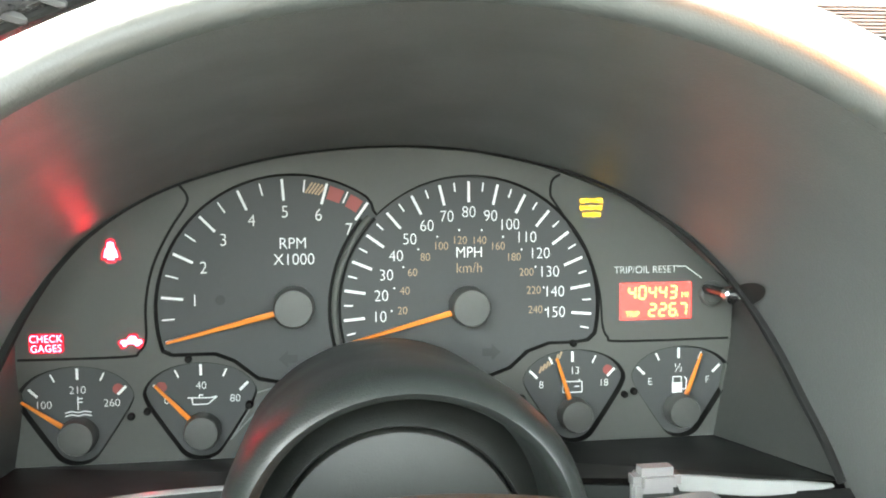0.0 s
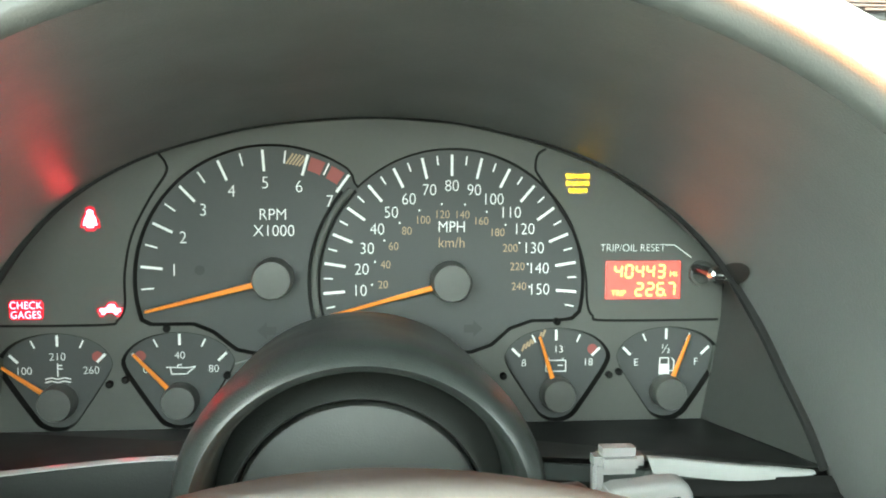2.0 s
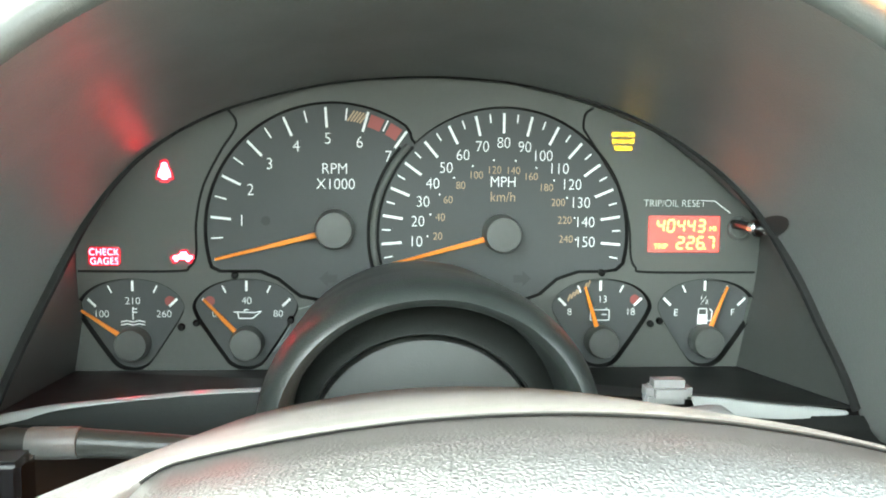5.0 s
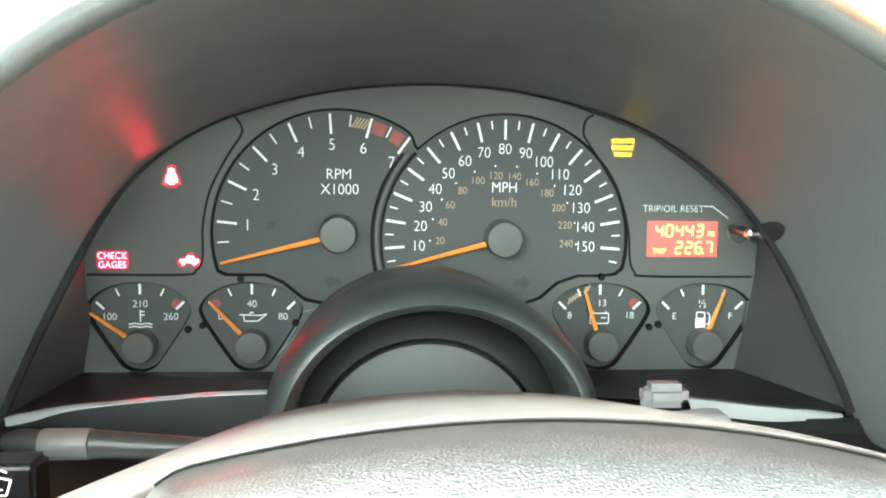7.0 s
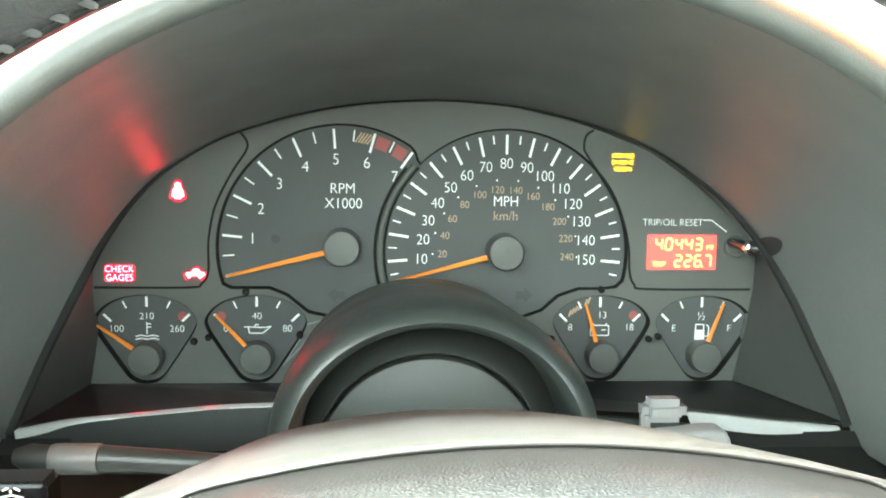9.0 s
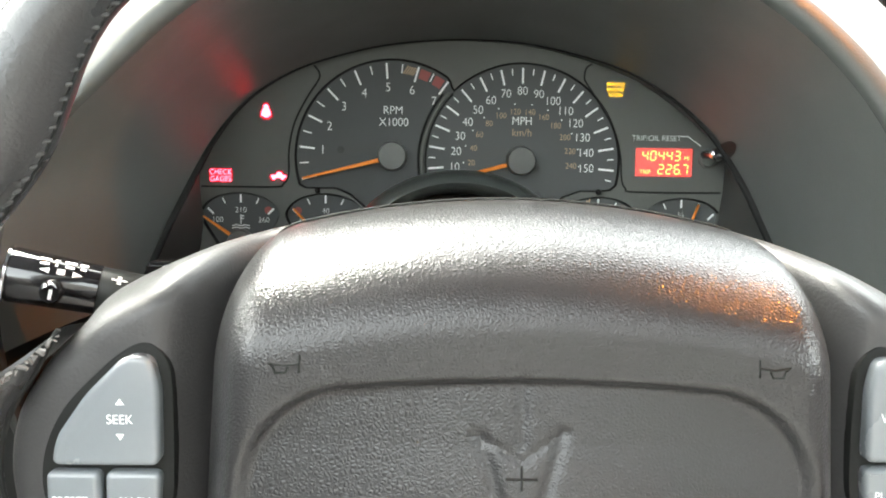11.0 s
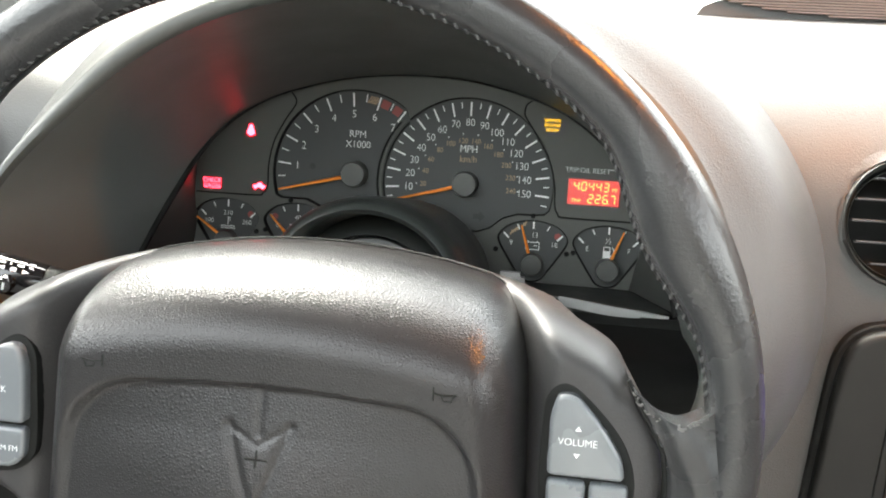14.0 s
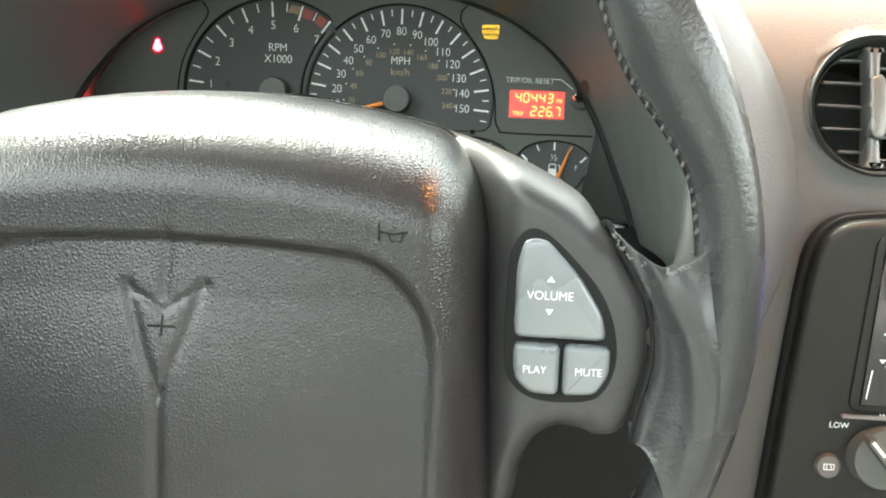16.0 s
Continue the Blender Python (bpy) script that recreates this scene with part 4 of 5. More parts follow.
def fillet(pts, r, n=4):
    """A closed outline with its corners rounded to about r."""
    out = []
    for k, p in enumerate(pts):
        p = Vector(p)
        a, b = Vector(pts[k - 1]), Vector(pts[(k + 1) % len(pts)])
        s = p + (a - p).normalized() * min(r, (a - p).length * 0.45)
        e = p + (b - p).normalized() * min(r, (b - p).length * 0.45)
        for i in range(n + 1):
            t = i / n
            q = (1 - t) ** 2 * s + 2 * t * (1 - t) * p + t * t * e
            out.append((q.x, q.y))
    return out


fray = random.Random(5)
WORN = material("worn_leather", (0.115, 0.112, 0.108), 0.6, grain=0.4, grain_size=0.0008, mottle=0.5)
buttons = {
    "right": [("rocker", fillet([(0.0800, -0.0918), (0.0800, -0.0680), (0.0822, -0.0585), (0.0895, -0.0580), (0.1010, -0.0700), (0.1095, -0.0830), (0.1112, -0.0918)], 0.0032)),
              ("button", fillet([(0.0800, -0.0938), (0.0960, -0.0938), (0.0960, -0.1115), (0.0860, -0.1112), (0.0808, -0.1060)], 0.0026)),
              ("button", fillet([(0.0974, -0.0938), (0.1130, -0.0940), (0.1128, -0.1040), (0.1085, -0.1108), (0.0974, -0.1116)], 0.0026))]}
cup = [(0.0772, -0.100), (0.0772, -0.072), (0.0785, -0.061), (0.0835, -0.0555), (0.0900, -0.0568), (0.1000, -0.0655), (0.1090, -0.0760), (0.1140, -0.0870), (0.1155, -0.0980), (0.1135, -0.1075), (0.1080, -0.1135), (0.0960, -0.1150), (0.0860, -0.1135), (0.0795, -0.1080)]
for side in ("right", "left"):
    flip = (lambda p: p) if side == "right" else mirror
    bm, edge_row = spoke_leather(1 if side == "right" else -1)
    hide = part("spoke_leather", bm, LEATHER, wheel, "creased leather at the spoke")
    bm = bmesh.new()
    for k in range(1, 30):
        x, y, z = edge_row[k]
        for j in range(2):
            r = fray.uniform(0.0003, 0.0007) * (1.25 if side == "left" else 0.8)
            c = Vector((x + fray.uniform(-0.0010, 0.0010), y + 0.0004 + fray.uniform(-0.0005, 0.0006), z + fray.uniform(-0.0020, -0.0002)))
            d = Vector((fray.uniform(-1, 1), fray.uniform(-0.3, 0.3), fray.uniform(-0.6, 0.6))).normalized() * r * 1.6
            ribbon([c - d, c + Vector((0, -0.0003, 0.0001)), c + d], r, m=5, bm=bm)
    part("worn_edge", bm, WORN, hide, "frayed pale worn edge of the leather")
    part("seam", ribbon([left_reach((p.x, -0.3345, p.y)) for p in spline(flip(seam_line), 4, False)], 0.0009), GROOVE, wheel)
    back_by = 0.0 if side == "right" else -0.0045
    place = lambda pts: [(p.x, p.z) for p in [left_reach((x, 0, z)) for x, z in pts]]  # noqa: E731
    well = part("button_well", slab(place([tuple(p) for p in spline(flip(cup), 4)]), -0.320, -0.3352 + back_by, 0.0008, 2), GROOVE, wheel, "black recess round the buttons")
    for (kind, pts), body in zip(buttons["right"], ("VOLUME", "PLAY", "MUTE") if side == "right" else ("SEEK", "AM FM", "PRESET")):
        q = place(flip(pts))
        k = part(kind, slab(q, -0.330, (-0.3395 if kind == "button" else -0.3405) + back_by, 0.0021, 5), BUTTON, well, "grey radio button with white lettering")
        mx, mz = sum(p[0] for p in q) / len(q), (min(p[1] for p in q) + max(p[1] for p in q)) / 2
        y = (-0.3398 if kind == "button" else -0.3408) + back_by
        if kind == "rocker":
            mx, mz = (0.0915 if side == "right" else -0.1542), (-0.0770 if side == "right" else -0.0785)
            for s in (1, -1):
                part("arrow", polygon([(mx - 0.0013, mz + s * 0.0046), (mx + 0.0013, mz + s * 0.0046), (mx, mz + s * 0.0066)], y), WHITE, k, smooth=False)
        write("lettering", body, mx, y, mz, 0.0029 if kind == "rocker" else 0.0026, WHITE, k, bold=-0.00004, wide=0.95)

# stitching along the inside of the rim and at the spokes
stitch = mesh_of("stitch", along((-0.0017, 0, 0), (0.0017, 0, 0), [(0, 0.0003), (0.2, 0.0007), (0.8, 0.0007), (1, 0.0003)], 6), THREAD)
for i in range(108):
    a = radians(8 + 164 * i / 107)
    p = rim_at(a, radians(163), 0.0002)
    ob = new("stitch", stitch)
    ob.parent = rim
    ob.matrix_basis = Matrix.Translation(p) @ Matrix.Rotation(-a + math.pi / 2 + 0.75, 4, "Y")
part("rim_seam", ribbon([tuple(rim_at(radians(7 + 166 * i / 150), radians(171), 0.0001)) for i in range(151)], 0.0006), GROOVE, rim)
cross = mesh_of("cross_stitch", along((0, 0, -0.0016), (0, 0, 0.0016), [(0, 0.0002), (0.2, 0.00035), (0.8, 0.00035), (1, 0.0002)], 6), GROOVE)
for s in (1, -1):
    for k, p in enumerate(spline([(0.1085, -0.0520), (0.1135, -0.0572), (0.1190, -0.0616), (0.1275, -0.0655), (0.1345, -0.0650)], 3, False)):
        ob = new("cross_stitch", cross)
        ob.parent = rim
        ob.matrix_basis = Matrix.Translation(left_reach((WX + s * (p.x - WX), -0.3395 - 0.004 * ease_in(k / 12), p.y), 1 - k / 12)) @ pose(0, 0, 0, 0, s * (35 - 6 * k), 0)

# ---- dashboard body ----
TOP = [(0.87, 0.2715), (0.70, 0.2465), (0.56, 0.226), (0.45, 0.212), (0.35, 0.196), (0.25, 0.180), (0.17, 0.166), (0.10, 0.152), (0.05, 0.140), (0.01, 0.128), (-0.04, 0.1065)]
RIGHT = [(0.01, 0.128), (-0.03, 0.113), (-0.06, 0.097), (-0.085, 0.077), (-0.104, 0.052), (-0.1165, 0.025), (-0.1225, 0.0), (-0.124, -0.03), (-0.124, -0.06), (-0.121, -0.10), (-0.114, -0.16), (-0.104, -0.22), (-0.095, -0.30), (-0.09, -0.42)]
LEFT = [(0.01, 0.128), (-0.04, 0.110), (-0.08, 0.096), (-0.115, 0.080), (-0.140, 0.062), (-0.155, 0.040), (-0.162, 0.015), (-0.165, -0.015), (-0.163, -0.036), (-0.158, -0.044), (-0.148, -0.049), (-0.130, -0.051)]


def loft(profile, xs, bend=None, fine=4):
    bm = bmesh.new()
    prof = spline(profile, fine, False)
    rings(bm, [[(x, p.x + (bend(x, p.y)[0] if bend else 0), p.y + (bend(x, p.y)[1] if bend else 0)) for p in prof] for x in xs], closed=False)
    return bm


def pierce(bm, cx, cz, r):
    """Opens a round hole through a front panel."""
    gone = [f for f in bm.faces if math.hypot(f.calc_center_median().x - cx, f.calc_center_median().z - cz) < r]
    bmesh.ops.delete(bm, geom=gone, context="FACES")
    return bm


def span(a, b, n):
    return [a + (b - a) * i / n for i in range(n + 1)]


part("upper_pad", loft(TOP, span(-0.62, 1.00, 40), lambda x, z: (-0.25 * max(0, abs(x - 0.2) - 0.55) ** 2, 0)), DASH, dashboard, "sunlit grey vinyl dashboard top")


def ease(v):
    v = max(0.0, min(1.0, v))
    return v * v * (3 - 2 * v)


VL, VR = (-0.325, -0.1660, 0.007, 0.0425), (0.2775, -0.1225, 0.003, 0.0375)


def clear_hood(bm):
    """Takes away what would stand in the opening of the hood."""
    gone = []
    for f in bm.faces:
        c = f.calc_center_median()
        if ((c.x - HC[0]) / (HA + 0.0375)) ** 2 + ((c.z - HC[1]) / (HB + 0.0295)) ** 2 < 1 and c.y < 0.02:
            gone.append(f)
    bmesh.ops.delete(bm, geom=gone, context="FACES")
    return bm


right_panel = part("right_panel", clear_hood(pierce(loft(RIGHT, span(0.020, 1.00, 240), None, 10), VR[0], VR[2], VR[3] * 1.02)), DASH, dashboard, "grey vinyl dashboard panel")
part("left_panel", clear_hood(pierce(loft(LEFT, span(-0.100, -0.400, 100), lambda x, z: (0.10 * ease((-0.365 - x) / 0.035) ** 2, -0.03 * ease((-0.375 - x) / 0.03)), 10), VL[0], VL[2], VL[3] * 1.02)), DASH, dashboard, "grey vinyl dashboard panel")
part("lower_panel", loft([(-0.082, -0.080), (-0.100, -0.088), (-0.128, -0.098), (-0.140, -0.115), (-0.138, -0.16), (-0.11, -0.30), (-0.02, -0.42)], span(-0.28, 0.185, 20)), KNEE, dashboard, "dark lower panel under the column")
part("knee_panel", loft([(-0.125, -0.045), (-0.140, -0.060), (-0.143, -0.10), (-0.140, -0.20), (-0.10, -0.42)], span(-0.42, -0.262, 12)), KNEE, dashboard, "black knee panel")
# Dark sheet added below the lens to stand for the shade there.
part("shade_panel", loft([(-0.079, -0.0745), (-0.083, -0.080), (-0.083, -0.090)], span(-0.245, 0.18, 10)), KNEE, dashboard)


# round vents
RING = material("vent_ring", (0.040, 0.041, 0.040), 0.42, grain=0.2, grain_size=0.0009)
SLAT = material("slat_grey", (0.085, 0.085, 0.085), 0.35)
def round_vent(name, cx, cy, cz, R, parent_label, turn, slats, pitch=0.0, flush=False, bar_mat=SATIN):
    """A round outlet: rings round a dark throat, level slats and a tilted middle bar."""
    v = thing(name, (cx, cy, cz), parent_label, "air vent", "round dashboard vents")
    m = CAR @ Matrix.Translation((cx, cy, cz)) @ pose(0, 0, 0, pitch, 0, turn)
    v.matrix_world = m
    v["base"] = [0.0, 0.0, 0.0]
    part("outer_ring", turned([(R * 1.025, 0.010), (R * 1.02, 0.004), (R * 1.005, 0.002)], 0, 0, 80) if flush else turned([(R * 1.13, 0.012), (R * 1.125, 0.000), (R * 1.095, -0.0040), (R * 1.06, -0.0048), (R * 1.03, -0.0036), (R * 1.015, 0.0005)], 0, 0, 80), RING, v, "dark grey ring")
    part("recess", turned([(R * 1.018, 0.000), (R * 0.985, 0.0015), (R * 0.972, 0.0030), (R * 0.95, 0.0050), (R * 0.905, 0.0150)], 0, 0, 80), DARK, v, "dark sloping recess")
    part("inner_ring", turned([(R * 0.915, 0.0150), (R * 0.900, 0.0100), (R * 0.880, 0.0088), (R * 0.862, 0.0100), (R * 0.855, 0.034)], 0, 0, 80), SHROUD, v, "dark inner ring")
    part("throat", turned([(R * 0.93, 0.015), (R * 0.86, 0.055), (0.001, 0.056)], 0, 0, 40, cap_last=True), GROOVE, v)
    for k in range(slats):
        z = R * 0.86 * (-1 + 2 * (k + 0.5) / slats)
        w = math.sqrt(max(0, (R * 0.86) ** 2 - z * z)) - 0.0005
        for s in (-1, 1):
            bm = block((min(s * 0.003, s * w * 0.90), 0.0130, z - 0.0006), (max(s * 0.003, s * w * 0.90), 0.0170, z + 0.0006), 0.0004)
            for q in bm.verts:
                q.co.z -= 0.0018 * s
            part("slat", bm, SLAT, v, "thin slat with a bright edge", smooth=False)
    bar = spline([(-0.0058, R * 0.90), (-0.0040, R * 0.78), (-0.0034, R * 0.3), (-0.0034, -R * 0.3), (-0.0040, -R * 0.78), (-0.0060, -R * 0.90), (0.0060, -R * 0.90), (0.0040, -R * 0.78), (0.0034, -R * 0.3), (0.0034, R * 0.3), (0.0040, R * 0.78), (0.0058, R * 0.90)], 3)
    bar = part("divider", slab([tuple(p) for p in bar], 0.016, 0.0050, 0.0032, 5), bar_mat, v, "shiny grey upright bar with a finger tab")
    part("finger_tab", slab([tuple(p) for p in spline([(-0.0040, R * 0.40), (-0.0040, R * 0.10), (-0.0052, 0.0), (-0.0040, -R * 0.10), (-0.0040, -R * 0.42), (0.0040, -R * 0.42), (0.0040, R * 0.40)], 3)], 0.010, 0.0010, 0.0014, 3), bar_mat, bar, "worn shiny finger tab")
    return v


round_vent("air_vent", *VL, "round grey air vent with dark slats and an upright bar", -6, 5, bar_mat=material("bar_grey", (0.058, 0.060, 0.058), 0.26, mottle=0.1))
round_vent("air_vent", *VR, "round grey air vent with dark slats and a tilted bar", 6, 5, -10, True)


def panel_y(z):
    """How far the right panel stands towards the driver at the height z."""
    p = spline(RIGHT, 10, False)
    return min(p, key=lambda q: abs(q.y - z)).x


bm = bmesh.new()
rows = []
for f, k, lift in ((1.20, 0.0, -0.0002), (1.12, 0.05, -0.0005), (1.07, 0.3, -0.0004), (1.035, 0.8, 0.0002), (1.015, 1.0, 0.0020), (0.995, 1.0, 0.008)):
    row = []
    for i in range(96):
        a = 2 * math.pi * i / 96
        x, z = VR[0] + VR[3] * f * math.cos(a), VR[2] + VR[3] * f * math.sin(a)
        row.append((x, panel_y(z) * (1 - k) + (VR[1] + 0.0025 + 0.176 * (z - VR[2])) * k + lift, z))
    rows.append(row)
rings(bm, rows)
part("vent_surround", bm, DASH, right_panel, "rounded vinyl edge of the vent opening")
TAUPE = material("taupe_plastic", (0.13, 0.105, 0.096), 0.6, grain=0.2, grain_size=0.001)
UMBER = material("umber_plastic", (0.020, 0.016, 0.015), 0.8, grain=0.2, grain_size=0.001, specular=0.2)
def top_z(y):
    for (y0, z0), (y1, z1) in zip(TOP, TOP[1:]):
        if y1 <= y <= y0:
            return z1 + (z0 - z1) * (y - y1) / (y0 - y1)
    return 0.13


grille = thing("speaker_grille", (0.34, 0.04, 0.14), "dark louvred speaker grille on a low rise of the dashboard top", "grille")
LOUVRES = [(0.1780, 0.1592), (0.1639, 0.1572), (0.1665, 0.1550), (0.1705, 0.1529), (0.1762, 0.1508), (0.1840, 0.1487), (0.1940, 0.1466), (0.2080, 0.1445), (0.2260, 0.1424), (0.2560, 0.1403)]
GX = 0.335
bm = bmesh.new()
rows = []
for k, (x, z) in enumerate(LOUVRES + [(0.290, 0.1385)]):
    rows.append([(GX + (GX - x) * u, 0.0425 - 0.0006 * k, z + 0.0010) for u in (-1.0, -0.98, -0.5, 0, 0.5, 0.98, 1.0)])
rings(bm, rows, closed=False)
part("bed", bm, UMBER, grille, smooth=False)
for k, (x, z) in enumerate(LOUVRES):
    y = 0.0400 - 0.0006 * k
    part("louvre", block((x, y, z - 0.00075), (2 * GX - x, y + 0.0030, z + 0.00055), 0.0003), TAUPE, grille, smooth=False)
bm = bmesh.new()
rows = []
for i in range(41):
    u = -1 + i / 20
    x = GX + u * 0.178
    lift = (1 - abs(u) ** 6) ** 0.5
    base = top_z(0.03)
    rows.append([(x, 0.0435, base - 0.002), (x, 0.0432, base - 0.002 + 0.0245 * lift), (x, 0.047, base + 0.0240 * lift), (x, 0.060, base + 0.0002 + 0.0250 * lift), (x, 0.100, max(top_z(0.100) - 0.001, base + 0.0262 * lift)), (x, 0.160, top_z(0.160) - 0.0015)])
rings(bm, rows, closed=False)
part("rise", bm, DASH, grille, "smooth vinyl rise behind the louvres")

# pillar trim with its demister outlet
pillar = thing("pillar_trim", (-0.36, -0.13, 0.07), "grey moulded pillar trim with a small round demister vent", "pillar trim")
SEAM = [(-0.366, -0.178, 0.051), (-0.359, -0.165, 0.058), (-0.345, -0.145, 0.063), (-0.334, -0.118, 0.072), (-0.336, -0.070, 0.094), (-0.352, 0.010, 0.116), (-0.378, 0.100, 0.138), (-0.405, 0.190, 0.158), (-0.43, 0.30, 0.180)]
RISE = [(-0.368, -0.170, 0.150), (-0.359, -0.150, 0.160), (-0.348, -0.120, 0.165), (-0.342, -0.085, 0.175), (-0.346, -0.040, 0.195), (-0.362, 0.02, 0.215), (-0.388, 0.09, 0.235), (-0.42, 0.16, 0.25), (-0.45, 0.24, 0.26)]
HEAD = [(-0.376, -0.32, 0.33), (-0.374, -0.30, 0.34), (-0.375, -0.27, 0.35), (-0.372, -0.24, 0.355), (-0.375, -0.20, 0.36), (-0.39, -0.15, 0.365), (-0.41, -0.09, 0.37), (-0.43, -0.03, 0.375), (-0.45, 0.03, 0.38)]
bm = bmesh.new()
a, b, c = spline(SEAM, 4, False), spline(RISE, 4, False), spline(HEAD, 4, False)
inset = [tuple(p + Vector((0.004, 0.004, -0.006))) for p in a]
rows = [inset]
for i in range(0, 13):
    t = i / 12
    rows.append([tuple((1 - t) ** 2 * p + 2 * t * (1 - t) * q + t * t * r) for p, q, r in zip(a, b, c)])
rings(bm, rows, closed=False)
bmesh.ops.subdivide_edges(bm, edges=bm.edges[:], cuts=3, use_grid_fill=True)
bmesh.ops.delete(bm, geom=[q for q in bm.faces if (q.calc_center_median() - Vector((-0.3475, -0.1560, 0.0905))).length < 0.0140], context="FACES")
part("trim_panel", bm, PILLAR, pillar, "grey pillar moulding")
part("seam_gap", ribbon([tuple(p + Vector((0.0005, -0.001, -0.001))) for p in a], 0.0014), GROOVE, pillar, "dark seam against the dashboard")
bm = bmesh.new()
edge = spline([(-0.56, 0.20), (-0.50, 0.30), (-0.44, 0.42), (-0.36, 0.515), (-0.26, 0.590), (-0.10, 0.680), (0.2, 0.790), (0.6, 0.840), (1.0, 0.83)], 6, False)
rows = []
for k, p in enumerate(edge):
    out = max(0.0, min(1.0, (0.05 - p.x) / 0.25))
    r = 0.0005 + 0.003 * out + 0.012 * max(0.0, 1 - k / 20)
    z = 0.228 - 0.17 * max(0, 0.56 - p.y) + 0.147 * max(0, p.y - 0.56) - 0.002 * (1 - out)
    rows.append([(p.x, p.y, z - 0.004), (p.x, p.y, z + r), (p.x, p.y + 0.012, z + r), (p.x, p.y + 0.012, z - 0.004)])
rings(bm, rows)
part("panel_gap", ribbon([tuple(p) for p in [Vector((-0.3307, 0.092, 0.1502)), Vector((-0.322, 0.082, 0.1478)), Vector((-0.3144, 0.0714, 0.1452)), Vector((-0.304, 0.055, 0.1412)), Vector((-0.2959, 0.0381, 0.1365))]], 0.0007), GROOVE, dashboard, "short dark curved gap")
part("windscreen_seal", bm, GROOVE, dashboard, "black seal at the foot of the windscreen", smooth=False)
dm = part("demister_ring", turned([(0.0185, 0.006), (0.0185, -0.003), (0.0170, -0.0055), (0.0150, -0.0050), (0.0142, -0.001), (0.0140, 0.010)], 0, 0, 48), RING, pillar, "grey demister ring")
DM = Matrix.Translation((-0.3475, -0.1560, 0.0905)) @ pose(0, 0, 0, -10, 0, 26)
dm.data.transform(DM)
for k in range(4):
    x = -0.0085 + 0.0057 * k
    w = math.sqrt(0.0140 ** 2 - x * x)
    bm = block((x - 0.0007, 0.0, -w), (x + 0.0007, 0.008, w), 0.0003)
    s = part("slat", bm, SHROUD, dm, smooth=False)
    s.data.transform(DM)
s = part("throat", turned([(0.0142, 0.004), (0.0135, 0.008), (0.0005, 0.009)], 0, 0, 32, cap_last=True), GROOVE, dm)
s.data.transform(DM)

# switch panel left of the column
SWITCH = material("switch_grey", (0.10, 0.10, 0.098), 0.4)
switches = thing("switch_panel", (-0.345, -0.165, -0.08), "black switch panel with a dimmer thumbwheel and a fog lamp button", "switch panel")
part("plate", slab([(-0.375, -0.118), (-0.295, -0.118), (-0.295, -0.046), (-0.352, -0.046), (-0.366, -0.050), (-0.374, -0.060)], -0.150, -0.1670, 0.003, 3), KNEE, switches)
wheel_part = part("thumbwheel", along((-0.3462, -0.1640, -0.0625), (-0.3352, -0.1640, -0.0625), [(0, 0.0118), (0.08, 0.0128), (0.92, 0.0128), (1, 0.0118)], 36), SWITCH, switches, "ribbed grey thumbwheel")
for k in range(9):
    a = radians(-60 + 15 * k)
    part("rib", block((-0.3460, -0.1640 - 0.0136 * math.cos(a) - 0.0006, -0.0625 + 0.0136 * math.sin(a) - 0.0006), (-0.3354, -0.1640 - 0.0136 * math.cos(a) + 0.0006, -0.0625 + 0.0136 * math.sin(a) + 0.0006), 0.0003), SWITCH, wheel_part, smooth=False)
part("scale_line", strip((-0.3282, -0.0740), (-0.3282, -0.0525), 0.0022, -0.1675), WHITE, switches, smooth=False)
for k in range(4):
    part("symbol", strip((-0.3315 + 0.0020 * k, -0.0480), (-0.3322 + 0.0022 * k, -0.0505), 0.0007, -0.1675), WHITE, switches, smooth=False)
part("ledge", block((-0.372, -0.1720, -0.0895), (-0.296, -0.160, -0.0865), 0.001), SHROUD, switches)
fog = part("fog_button", block((-0.3500, -0.1735, -0.1100), (-0.3280, -0.160, -0.0985), 0.0015), SWITCH, switches, "grey push button")
part("symbol", block((-0.3420, -0.1740, -0.1068), (-0.3360, -0.1720, -0.1020), 0.0002), GROOVE, fog, smooth=False)

# ---- levers on the column ----
stalk = thing("turn_signal_lever", (-0.11, -0.215, -0.062), "glossy black turn signal and wiper lever with white markings", "lever")
A, B = Vector((-0.1100, -0.2120, -0.0750)), Vector((-0.2335, -0.2440, -0.0470))
arm = part("arm", along(A, B, [(0, 0.0072), (0.30, 0.0078), (0.52, 0.0084), (0.53, 0.0090), (0.72, 0.0096), (0.725, 0.0104), (0.985, 0.0116), (1.0, 0.0110)], 40), GLOSS, stalk, "glossy black barrel")
part("end_cap", along(B + (A - B) * 0.004, B + (B - A) * 0.012, [(0, 0.0116), (0.3, 0.0116), (0.6, 0.0100), (1, 0.0075)], 36), SATIN, arm, "dark end cap")
part("end_ring", along(B + (A - B) * 0.006, B + (B - A) * 0.006, [(0, 0.0112), (0.2, 0.0121), (0.8, 0.0121), (1, 0.0110)], 40), CHROME, arm, "bright ring at the tip")
axis = (B - A).normalized()
side = axis.cross(Vector((0, 0, 1))).normalized()
ups = side.cross(axis)


def on_arm(s, a, r):
    """A point on the barrel: s along it, a degrees up from the driver's side."""
    d = -side if side.y > 0 else side
    return A + (B - A) * s + r * (math.cos(radians(a)) * d + math.sin(radians(a)) * (ups if ups.z > 0 else -ups))


